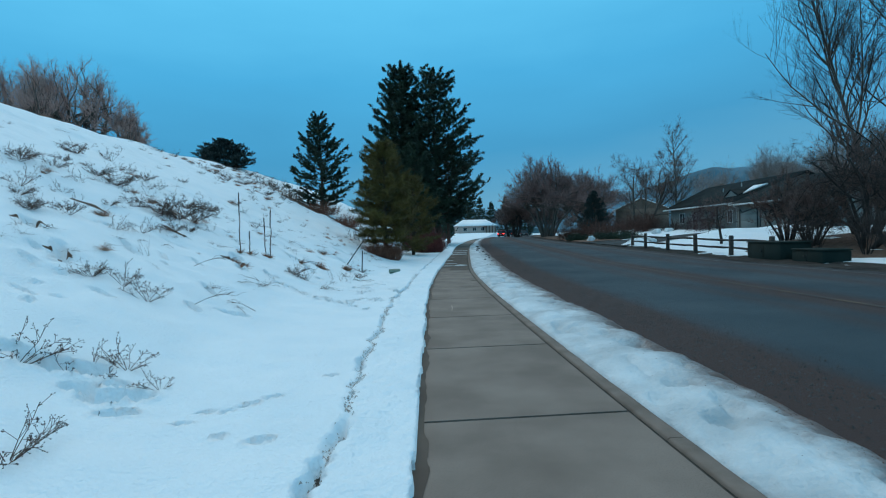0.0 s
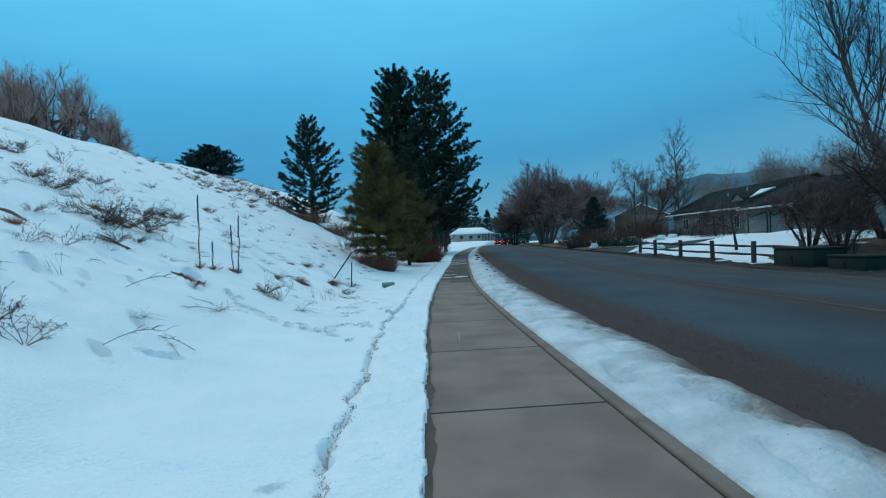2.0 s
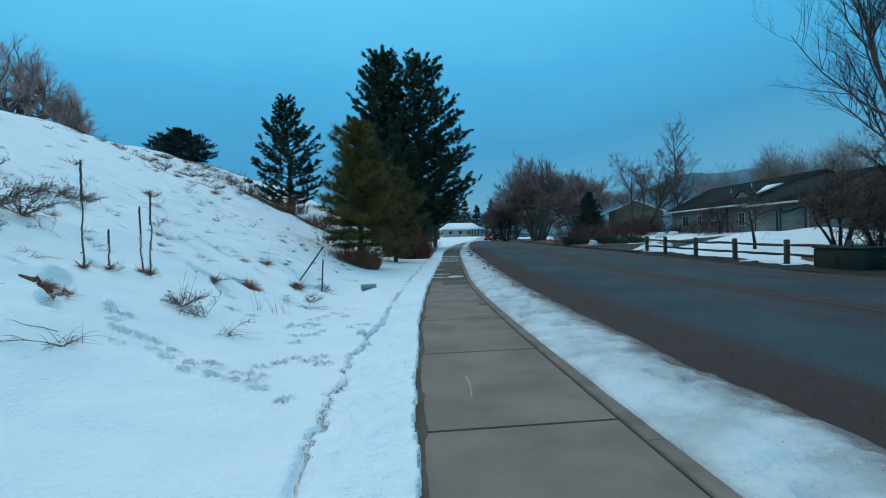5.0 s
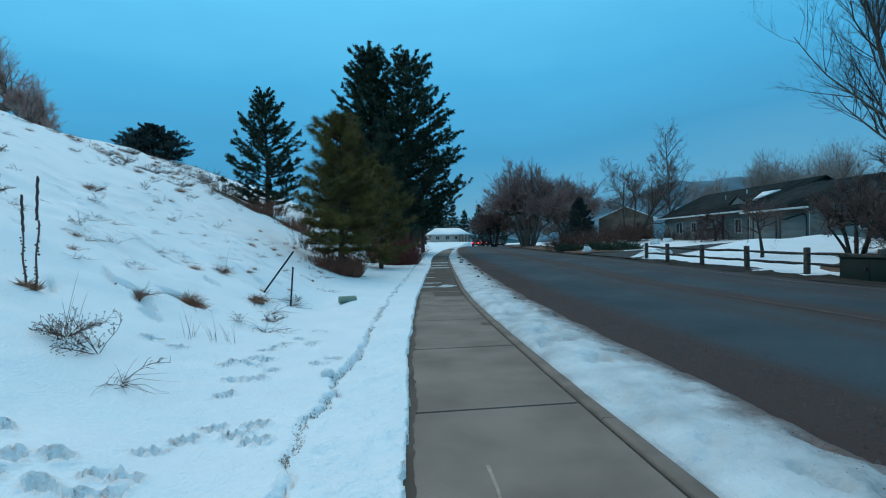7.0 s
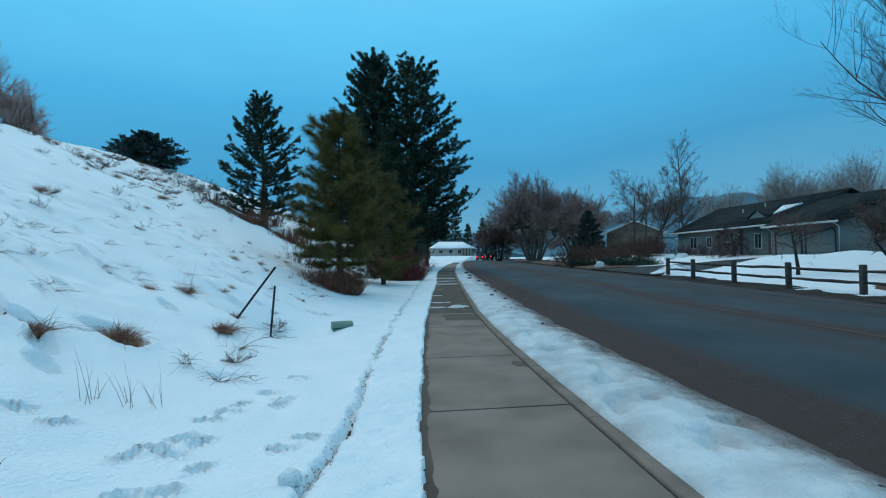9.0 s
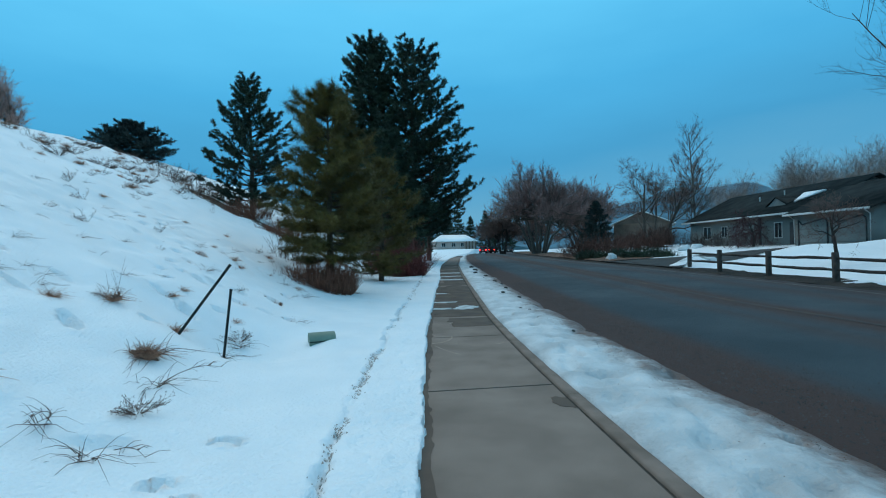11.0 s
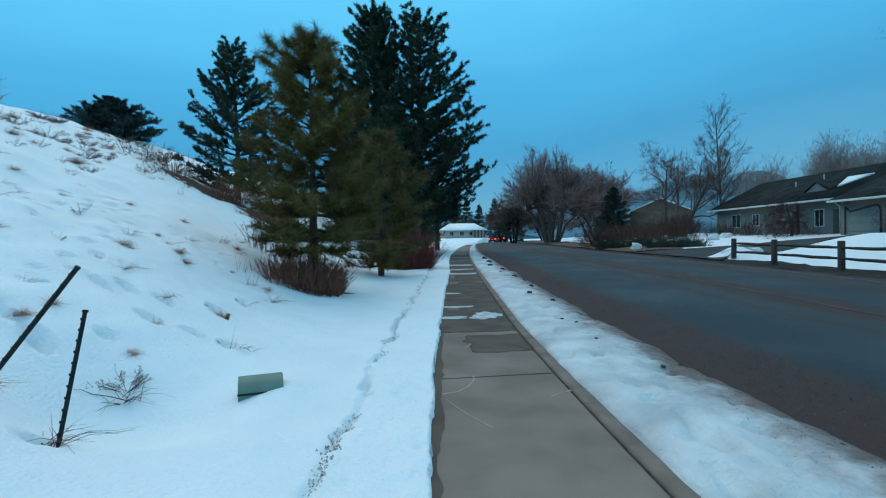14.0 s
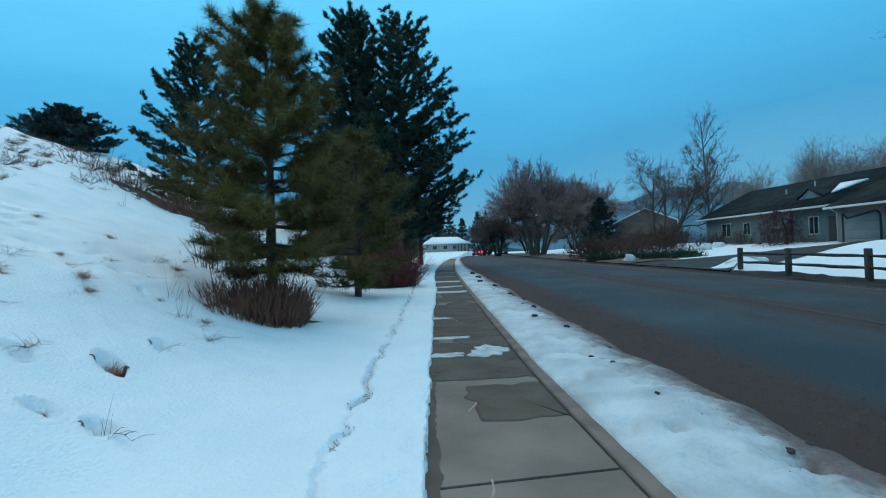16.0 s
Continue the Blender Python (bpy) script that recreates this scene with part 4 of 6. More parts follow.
def bare_tree(name, x, y, z, h, label, seed, wood_mat, twig_mat, stems=1, spread_a=0.5, levels=3, kids=(9, 6, 5), first=0.3, ratio=0.55, twigs=5, twig_len=0.5, up=0.35, wig=0.12, r0=None, twig_w=0.012, droop=0.0, lean=(0.0, 0.0), category="tree", sub=0.5):
    """A leafless tree or shrub: stems that fork several times, ending in sprays of fine twigs."""
    global RNG
    RNG = np.random.default_rng(seed)
    r = RNG
    t = thing(name, x, y, z, label, category)
    wood, tb, td = Geo(), [], []
    fine = Geo()

    def grow(p, d, ln, rad, lev):
        n = 6 if lev < 2 else 4
        pts, cur, dr = [p], np.array(p, float), unit(d)
        for _ in range(n - 1):
            dr = unit(dr + r.normal(size=3) * wig * (1 + 0.4 * lev) + np.array((0, 0, up * 0.22 - droop * lev * 0.25)))
            cur = cur + dr * ln / (n - 1)
            pts.append(cur)
        pts = np.array(pts)
        s = np.linspace(0, 1, n)
        (wood if lev < 2 else fine).tube(pts, rad * (1 - 0.72 * s), 7 if lev == 0 else 5 if lev == 1 else 3)
        if lev >= levels:
            for _ in range(twigs):
                u = r.uniform(0.15, 1.0)
                tb.append([np.interp(u, s, pts[:, q]) for q in range(3)])
                td.append(unit(dr + r.normal(size=3) * 0.75 + np.array((0, 0, 0.25 - droop * 1.2))))
            return
        for c in range(kids[lev]):
            u = first + (1 - first) * (c + r.uniform(0.1, 0.9)) / kids[lev] if lev == 0 else r.uniform(0.25, 1.0)
            q = np.array([np.interp(u, s, pts[:, w]) for w in range(3)])
            base = unit(pts[min(n - 1, int(u * (n - 1)) + 1)] - pts[int(u * (n - 1)) if u < 1 else n - 2])
            a = r.uniform(0, 2 * np.pi)
            sidev = unit(np.cross(base, (math.cos(a), math.sin(a), 0.3)))
            d2 = unit(base * (1 - sub) + sidev * (sub + r.uniform(-0.1, 0.25)) + np.array((0, 0, up * 0.5)))
            grow(q, d2, ln * ratio * r.uniform(0.7, 1.2) * (1.25 - 0.6 * u if lev == 0 else 1), rad * (1 - 0.72 * u) * 0.62, lev + 1)

    r0 = r0 or h * 0.016
    for sno in range(stems):
        a = 2 * np.pi * (sno + r.uniform(-0.3, 0.3)) / stems
        d = np.array((math.cos(a) * spread_a, math.sin(a) * spread_a, 1.0)) if stems > 1 else np.array((lean[0], lean[1], 1.0))
        off = np.array((math.cos(a), math.sin(a), 0)) * (0.05 * h * 0.3 if stems > 1 else 0)
        grow(off + np.array((0, 0, -0.15)), d, h * r.uniform(0.75, 1.0) * (0.62 if levels > 1 else 1), r0 * (0.6 if stems > 1 else 1), 0)
    part("trunk", wood, wood_mat, t, smooth=True)
    if fine.n:
        tagged(part("branchwork", fine, twig_mat, t), kind="stuff")
    tb, td = np.array(tb), np.array(td)
    tw = Geo().blades(tb, td, twig_len * r.uniform(0.5, 1.2, len(tb)), twig_w)
    tagged(part("crown", tw, twig_mat, t), kind="stuff")
    return t


def dome_tree(name, x, y, z, h, wide, label, seed, wood_mat, twig_mat, stems=7, dens=1.0, cx=0.0, base_f=0.30, twig_w=0.03):
    """A broad leafless willow: leaning stems that fan out to a rounded crown of fine upright twigs."""
    global RNG
    RNG = np.random.default_rng(seed)
    r = RNG
    t = thing(name, x, y, z, label, "tree")
    wood, fine, tb, td = Geo(), Geo(), [], []

    def shell():
        while True:
            v = r.uniform(-1, 1, 3)
            v[2] = abs(v[2])
            m = np.linalg.norm(v)
            if 0.25 < m < 1:
                v = v / m * m ** 0.45
                return np.array((cx + v[0] * wide / 2, v[1] * wide / 2 * 0.8, h * base_f + v[2] * h * (1 - base_f) * (1 + 0.10 * math.sin(5 * v[0] + seed))))

    for sno in range(stems):
        a = 2 * np.pi * (sno + r.uniform(-0.3, 0.3)) / stems
        foot = np.array((math.cos(a) * 0.05 * wide, math.sin(a) * 0.05 * wide, -0.1))
        fork = np.array((math.cos(a) * wide * r.uniform(0.12, 0.24) + cx * 0.6, math.sin(a) * wide * 0.2, h * r.uniform(0.28, 0.45)))
        s = np.linspace(0, 1, 5)[:, None]
        P = foot + (fork - foot) * s + np.array((0, 0, 0.08 * h)) * np.sin(s * np.pi) * 0.4 + r.normal(size=(5, 3)) * 0.012 * h * s
        wood.tube(P, h * 0.018 * (1 - 0.5 * s[:, 0]), 6)
        for _ in range(int(9 * dens)):
            end = shell()
            end = fork + (end - fork) * r.uniform(0.72, 0.98)
            s2 = np.linspace(0, 1, 5)[:, None]
            Q = fork + (end - fork) * s2 + np.array((0, 0, 1)) * (np.sin(s2 * np.pi) * 0.05 * h) + r.normal(size=(5, 3)) * 0.012 * h
            wood.tube(Q, h * 0.0075 * (1 - 0.75 * s2[:, 0]), 4)
            for _ in range(int(11 * dens)):
                u = r.uniform(0.3, 1)
                p = np.array([np.interp(u, s2[:, 0], Q[:, w]) for w in range(3)])
                d = unit(unit(p - np.array((cx, 0, h * base_f))) * 0.8 + r.normal(size=3) * 0.5 + np.array((0, 0, 0.5)))
                ln = h * r.uniform(0.06, 0.14)
                e = p + d * ln
                fine.tube(np.stack([p, p + d * ln * 0.5 + r.normal(size=3) * 0.02 * ln, e]), (0.0022 * h, 0.0015 * h, 0.0006 * h), 3)
                for _ in range(16):
                    v = r.uniform(0.2, 1)
                    tb.append(p + (e - p) * v)
                    td.append(unit(d + r.normal(size=3) * 0.6 + np.array((0, 0, 0.15))))
    part("trunk", wood, wood_mat, t, smooth=True)
    tagged(part("branchwork", fine, twig_mat, t), kind="stuff")
    tagged(part("crown", Geo().blades(np.array(tb), np.array(td), h * 0.072 * r.uniform(0.5, 1.2, len(tb)), twig_w), twig_mat, t), kind="stuff")
    return t


# rounded willows beyond the driveway
dome_tree("willow", 19.0, 86, float(rise(86)) + 0.2, 14.0, 17.5, "broad leafless willow with a rounded brown crown", 41, M_GREYBARK, M_WILLOW, stems=9, dens=1.7, twig_w=0.032)
dome_tree("willow", 27.5, 90, float(rise(92)) + 0.6, 12.4, 14.5, "leafless willow with brown twigs behind a larger one", 42, M_GREYBARK, M_WILLOW, stems=8, dens=1.4, twig_w=0.032)
dome_tree("willow", 15.8, 100, float(rise(100)) + 0.1, 9.0, 8.0, "smaller leafless willow near the bend", 43, M_DARKBARK, M_TWIG, stems=6, dens=1.2, twig_w=0.05)
dome_tree("willow", 18.5, 128, float(rise(128)), 10.0, 10.0, "leafless brown tree at the bend of the road", 141, M_DARKBARK, M_TWIG, stems=6, dens=1.0, twig_w=0.07)
dome_tree("willow", 27.0, 122, float(rise(122)), 10.0, 13.0, "leafless brown tree behind the willows", 142, M_DARKBARK, M_TWIG, stems=7, dens=1.0, twig_w=0.07, base_f=0.1)
dome_tree("willow", 34.0, 112, float(rise(112)), 10.5, 14.0, "leafless brown tree beyond the yards", 143, M_DARKBARK, M_TWIG, stems=7, dens=1.0, twig_w=0.07, base_f=0.1)
# open bare trees, the slender one tallest
bare_tree("bare_tree", 28.0, 68.0, 1.2, 15.5, "leafless spreading tree with forked grey limbs", 44, M_GREYBARK, M_TWIG, stems=4, spread_a=0.6, levels=3, kids=(8, 6, 6), twigs=8, twig_len=0.8, twig_w=0.022, r0=0.36, up=0.3, ratio=0.5)
bare_tree("birch", 31.1, 64.2, 1.3, 24.0, "tall slender leafless birch with upright twigs", 45, M_PALEBARK, M_TWIG, levels=2, kids=(46, 8), first=0.2, ratio=0.25, twigs=8, twig_len=0.6, twig_w=0.014, up=0.34, wig=0.04, r0=0.15, sub=0.58)
# tall cottonwood across the road and the thorny tree below it
bare_tree("cottonwood", 29.9, 33.0, gz(29.9, 33.0), 34.0, "tall leafless cottonwood with long rising limbs", 46, M_GREYBARK, M_TWIGDARK, levels=3, kids=(24, 11, 8), first=0.2, ratio=0.46, twigs=10, twig_len=0.5, twig_w=0.010, up=0.55, wig=0.07, r0=0.175, lean=(-0.22, 0.0), sub=0.45)
bare_tree("cottonwood", 33.8, 31.0, gz(33.8, 31.0), 34.0, "leafless cottonwood with long dark limbs behind another", 48, M_GREYBARK, M_TWIGDARK, levels=3, kids=(20, 9, 7), first=0.2, ratio=0.46, twigs=9, twig_len=0.5, twig_w=0.010, up=0.46, wig=0.07, r0=0.2, lean=(-0.1, 0.0), sub=0.5)
bare_tree("thorn_tree", 19.0, 21.8, gz(19.0, 21.8), 8.2, "dark gnarled leafless tree with crooked limbs", 47, M_DARKBARK, M_TWIGDARK, stems=4, spread_a=1.0, levels=3, kids=(7, 6, 6), twigs=6, twig_len=0.35, twig_w=0.012, up=0.2, wig=0.27, r0=0.17, ratio=0.55)
for k, (sx_, sy_, sh_) in enumerate(((16.4, 21.5, 2.3), (17.0, 19.5, 2.4), (16.2, 17.2, 2.2), (18.6, 17.6, 3.0), (18.0, 24.0, 2.6))):
    bare_tree("shrub", sx_, sy_, gz(sx_, sy_), sh_ * 1.25, "leafless shrub with many dark upright stems in snow", 50 + k, M_DARKBARK, M_TWIGDARK, stems=12, spread_a=0.5, levels=2, kids=(5, 4), twigs=4, twig_len=0.3, twig_w=0.010, up=0.4, wig=0.1, r0=0.03, category="shrub")
for k, (sx_, sy_, sh_) in enumerate(((22.5, 22.5, 7.0), (25, 26.5, 8.0), (21.5, 18.0, 7.5), (29.5, 24, 9.0), (24, 14, 8.5))):
    bare_tree("thicket_tree", sx_, sy_, gz(sx_, sy_), sh_, "slender leafless tree in a brown thicket", 60 + k, M_GREYBARK, M_TWIG, stems=4, spread_a=0.35, levels=2, kids=(10, 7), twigs=7, twig_len=0.8, twig_w=0.02, up=0.45, wig=0.1, r0=0.12)
bare_tree("small_tree", 17.8, 31.0, gz(17.8, 31.0), 4.0, "small leafless ornamental tree with a low round crown", 66, M_DARKBARK, M_TWIG, levels=3, kids=(9, 7, 5), first=0.58, ratio=0.62, twigs=6, twig_len=0.3, twig_w=0.010, up=0.18, r0=0.10, sub=0.68)
bare_tree("weeping_tree", 26.8, 48.8, gz(26.8, 48.8), 4.4, "low weeping tree with dense dark maroon twigs", 67, M_DARKBARK, M_MAROON, levels=3, kids=(9, 7, 6), first=0.55, ratio=0.8, twigs=9, twig_len=0.5, twig_w=0.022, up=-0.25, droop=0.25, r0=0.12, sub=0.75)
for k, (sx_, sy_, sh_, sw_) in enumerate(((23.5, 27.0, 7.6, 8.0), (28.0, 27.5, 9.5, 9.0), (21.5, 22.5, 5.0, 5.5), (25.5, 20.5, 8.5, 8.0), (19.3, 27.2, 4.2, 4.6), (18.2, 24.0, 3.6, 4.0))):
    dome_tree("thicket", sx_, sy_, gz(sx_, sy_) - 0.1, sh_, sw_, "dense leafless red-brown thicket across the road", 160 + k, M_DARKBARK, M_TWIG, stems=8, dens=0.95, base_f=0.1, twig_w=0.012)
# trees behind the house roofs
for k, (sx_, sy_, sh_) in enumerate(((43, 62, 15), (45, 66, 16), (49, 70, 17), (55, 70, 17), (47, 58, 17), (52, 64, 16), (50, 52, 15), (56, 56, 17), (39, 70, 13), (46, 46, 15), (60, 48, 17), (52, 40, 15))):
    bare_tree("backyard_tree", sx_, sy_, gz(sx_, sy_), sh_ * 0.8, "leafless pale brown tree behind the houses", 70 + k, M_PALEBARK, M_PALETWIG, stems=4, spread_a=0.32, levels=2, kids=(16, 10), twigs=9, twig_len=0.8, twig_w=0.018, up=0.5, wig=0.07, r0=0.17)
# thicket on the crest of the hill
for k, (sx_, sy_, sh_, sw_) in enumerate(((-31.8, 46.0, 11.0, 7.5), (-36.5, 47.0, 11.5, 6.0), (-28.0, 45.5, 6.5, 3.8), (-40.5, 46.0, 11, 6.0), (-34.0, 43.0, 10.0, 5.5))):
    dome_tree("hilltop_thicket", sx_, sy_, gz(sx_, sy_) - 0.3, sh_, sw_, "leafless reddish-brown thicket on the hill crest", 80 + k, M_GREYBARK, M_HILLTWIG, stems=9, dens=0.85, base_f=0.12, twig_w=0.014)


def twig_bush(name, x, y, z, h, wide, label, seed, mat, n=900, w=0.010):
    """A dense bush of upright bare canes."""
    global RNG
    RNG = np.random.default_rng(seed)
    r = RNG
    t = thing(name, x, y, z, label, "bush")
    canes, tb, td = Geo(), [], []
    for _ in range(n // 9):
        a, m = r.uniform(0, 2 * np.pi), r.random() ** 0.6
        foot = np.array((math.cos(a) * m * wide * 0.40, math.sin(a) * m * wide * 0.40, -0.12))
        d = unit((math.cos(a) * m * 0.5 + r.normal() * 0.22, math.sin(a) * m * 0.5 + r.normal() * 0.22, 1))
        ln = h * r.uniform(0.5, 1.1) * (1.12 - 0.45 * m * m)
        s = np.linspace(0, 1, 4)[:, None]
        P = foot + d * ln * s + r.normal(size=(4, 3)) * 0.03 * ln * s
        canes.tube(P, 0.008 * (1 - 0.7 * s[:, 0]) + 0.002, 3)
        for _ in range(8):
            u = r.uniform(0.25, 1)
            tb.append([np.interp(u, s[:, 0], P[:, q]) for q in range(3)])
            td.append(unit(d + r.normal(size=3) * 0.55))
    tagged(part("cane_clump", canes, mat, t), kind="stuff")
    tagged(part("crown", Geo().blades(np.array(tb), np.array(td), h * 0.28 * r.uniform(0.5, 1.2, len(tb)), w), mat, t), kind="stuff")
    return t


twig_bush("dogwood_bush", -0.75, 34.2, gz(-0.75, 34.2), 1.7, 2.2, "red-stemmed leafless bush beside the pavement", 91, M_TWIGRED, n=5200)
twig_bush("dogwood_bush", -1.7, 36.5, gz(-1.7, 36.5), 1.9, 2.4, "red-brown leafless bush under the pines", 92, M_TWIGRED, n=3600)
twig_bush("rose_bush", -3.05, 25.2, gz(-3.05, 25.2), 0.78, 2.4, "low russet bush around the pine trunk", 93, M_RUSSET, n=5200)
twig_bush("rose_bush", -2.55, 24.9, gz(-2.55, 24.9), 0.7, 1.3, "low russet bush at the foot of the pine", 94, M_RUSSET, n=2600)
twig_bush("brown_bush", -4.6, 27.3, gz(-4.6, 27.3), 0.9, 1.5, "thin brown bush on the bank", 95, M_STEM, n=420)
twig_bush("brown_bush", -6.2, 33.0, gz(-6.2, 33.0), 0.8, 2.6, "russet bush below the slope pine", 96, M_RUSSET, n=2600)
twig_bush("brown_bush", -8.3, 34.6, gz(-8.3, 34.6), 0.9, 3.2, "russet bush under the slope pine", 97, M_RUSSET, n=3000)
twig_bush("brown_bush", -10.4, 34.8, gz(-10.4, 34.8), 1.0, 2.4, "grey-brown leafless bush on the slope", 98, M_STEM, n=700)
twig_bush("brown_bush", -12.0, 35.5, gz(-12.0, 35.5), 0.9, 2.4, "thin grey-brown bush on the slope", 99, M_STEM, n=420)
for k, (bx, by, bh, bw) in enumerate(((15.6, 57, 1.9, 4.2), (18.6, 59, 2.0, 4.4), (21.5, 61, 1.9, 4.0), (24.5, 62.5, 2.2, 4.0), (27.2, 64.5, 2.4, 3.6))):
    twig_bush("hedge_bush", bx, by, float(rise(by)) + 0.065 * max(0, bx - 13.3), bh, bw, "dark russet leafless hedge bush along the yard", 100 + k, M_HEDGE, n=2400, w=0.03)
for k, (bx, by, bh, bw) in enumerate(((14.6, 52, 0.9, 2.6), (16.6, 51, 0.95, 2.6), (18.4, 49.5, 1.0, 2.6), (16.5, 47.6, 0.9, 2.2), (18.2, 46.8, 0.95, 2.2))):
    twig_bush("juniper_bush", bx, by, float(rise(by)) + 0.06, bh, bw, "low dark evergreen bush at the driveway mouth", 110 + k, M_NEEDLEDARK, n=3000, w=0.03)
for k, (bx, by) in enumerate(((27.5, 57.5), (27.4, 59.5), (27.8, 55.0))):
    twig_bush("foundation_bush", bx, by, gz(bx, by), 1.5, 1.6, "leafless brown bush against the house wall", 116 + k, M_TWIGDARK, n=700, w=0.02)

# ---- houses ----
def window(parent, x, y, z, w, h, mat_frame=None, axis="x", cross=True):
    """A window proud of a wall that faces -x (axis x) or -y (axis y): frame and panes."""
    f, p = Geo(), Geo()

    def bar(a0, a1, z0, z1, d0, d1, g):
        if axis == "x":
            g.box(x - d1, x - d0, y + a0, y + a1, z + z0, z + z1)
        else:
            g.box(x + a0, x + a1, y - d1, y - d0, z + z0, z + z1)

    b = 0.07
    bar(-w / 2, w / 2, 0, b, 0.0, 0.05, f), bar(-w / 2, w / 2, h - b, h, 0.0, 0.05, f)
    bar(-w / 2, -w / 2 + b, b, h - b, 0.0, 0.05, f), bar(w / 2 - b, w / 2, b, h - b, 0.0, 0.05, f)
    if cross:
        bar(-0.025, 0.025, b, h - b, 0.0, 0.04, f)
    bar(-w / 2 + b, w / 2 - b, b, h - b, -0.02, 0.012, p)
    win = part("window", f, mat_frame or M_TRIM, parent, "white-framed window")
    part("pane", p, M_GLASS, win)


def roof_slab(g, a, b, c, d, t=0.14):
    """A thick roof plane through four corners."""
    p = np.array([a, b, c, d], float)
    q = p - np.array((0, 0, t))
    g.add(np.vstack([p, q]), [(0, 1, 2, 3), (7, 6, 5, 4), (0, 4, 5, 1), (1, 5, 6, 2), (2, 6, 7, 3), (3, 7, 4, 0)])


GH = 1.05
house = thing("ranch_house", 29.0, 39.5, GH, "single-storey ranch house with pale siding and dark shingle roof", "house")
g = Geo()
g.box(0, 10, 6.2, 22, -0.6, 3.0)
g.add([(0, 6.2, 3.0), (10, 6.2, 3.0), (5, 6.2, 5.4), (0, 22, 3.0), (10, 22, 3.0), (5, 22, 5.4)], ([(0, 1, 2), (3, 5, 4)], [(0, 2, 5, 3), (1, 4, 5, 2)]))
part("wall", g, M_SIDING, house)
g = Geo()
g.box(-1.2, 8.6, 0, 6.2, -0.6, 2.7)
g.add([(-1.2, 0, 2.7), (8.6, 0, 2.7), (3.7, 0, 4.75), (-1.2, 6.2, 2.7), (8.6, 6.2, 2.7), (3.7, 6.2, 4.75)], ([(0, 1, 2), (3, 5, 4)], [(0, 2, 5, 3), (1, 4, 5, 2)]))
part("garage_wall", g, M_SIDING, house)
g = Geo()
s = 0.48
roof_slab(g, (-0.6, 5.7, 3.0 - 0.6 * s + 0.16), (-0.6, 22.6, 3.0 - 0.6 * s + 0.16), (5, 22.6, 5.4 + 0.16), (5, 5.7, 5.4 + 0.16))
roof_slab(g, (5, 5.7, 5.4 + 0.16), (5, 22.6, 5.4 + 0.16), (10.6, 22.6, 3.0 - 0.6 * s + 0.16), (10.6, 5.7, 3.0 - 0.6 * s + 0.16))
roof = part("roof", g, M_SHINGLE, house, "dark green-grey shingle roof")
g = Geo()
s2 = 2.05 / 4.9
roof_slab(g, (-1.8, -0.5, 2.7 - 0.6 * s2 + 0.15), (-1.8, 6.6, 2.7 - 0.6 * s2 + 0.15), (3.7, 6.6, 4.9), (3.7, -0.5, 4.9))
roof_slab(g, (3.7, -0.5, 4.9), (3.7, 6.6, 4.9), (9.2, 6.6, 2.7 - 0.6 * s2 + 0.15), (9.2, -0.5, 2.7 - 0.6 * s2 + 0.15))
part("garage_roof", g, M_SHINGLE, house, "dark shingle garage roof")
# entrance gable, snow left in its valley, vent pipes
g = Geo()
g.add([(0.95, 9.7, 3.6), (0.95, 11.9, 3.6), (0.95, 10.8, 4.3)], [(0, 1, 2)])
part("gable", g, M_SIDING, house, "small pale gable over the entrance")
g = Geo()
for ya, yb, sg in ((9.6, 10.8, 1), (12.0, 10.8, -1)):
    roof_slab(g, (0.85, ya, 3.66), (0.85, yb, 4.36), (2.8, yb, 4.5), (1.95, ya, 4.12), 0.06)
part("gable_roof", g, M_SHINGLE, house)
g = Geo()
zr = lambda x: 3.0 + 0.48 * x + 0.16
tri = np.array([(1.2, 9.2, zr(1.2) + 0.02), (2.8, 7.9, zr(2.8) + 0.02), (2.8, 10.1, zr(2.8) + 0.02)])
g.add(np.vstack([tri, tri + np.array((0, 0, 0.12))]), ([(3, 4, 5), (0, 2, 1)], [(0, 1, 4, 3), (1, 2, 5, 4), (2, 0, 3, 5)]))
part("snow_patch", g, M_SNOW, roof, "snow lying in the roof valley")
for vx, vy in ((2.6, 15.0), (3.4, 13.0)):
    part("vent_pipe", Geo().tube([(vx, vy, zr(vx) - 0.1), (vx, vy, zr(vx) + 0.4)], 0.05, 8), M_TRIM, roof)
for a, b, x, z in ((-0.5, 6.55, -1.82, 2.7 - 0.6 * s2 + 0.0), (6.7, 22.6, -0.62, 3.0 - 0.6 * s + 0.01)):
    part("gutter", Geo().bevelbox(x - 0.10, x, a, b, z, z + 0.14, 0.02), M_TRIM, house, "white gutter")
for y, x, z in ((0.0, -1.3, 2.45), (6.1, -1.3, 2.45)):
    part("downspout", Geo().tube([(x - 0.45, y + 0.05, z + 0.05), (x, y + 0.05, z - 0.25), (x, y + 0.05, -0.3)], 0.04, 6), M_TRIM, house)
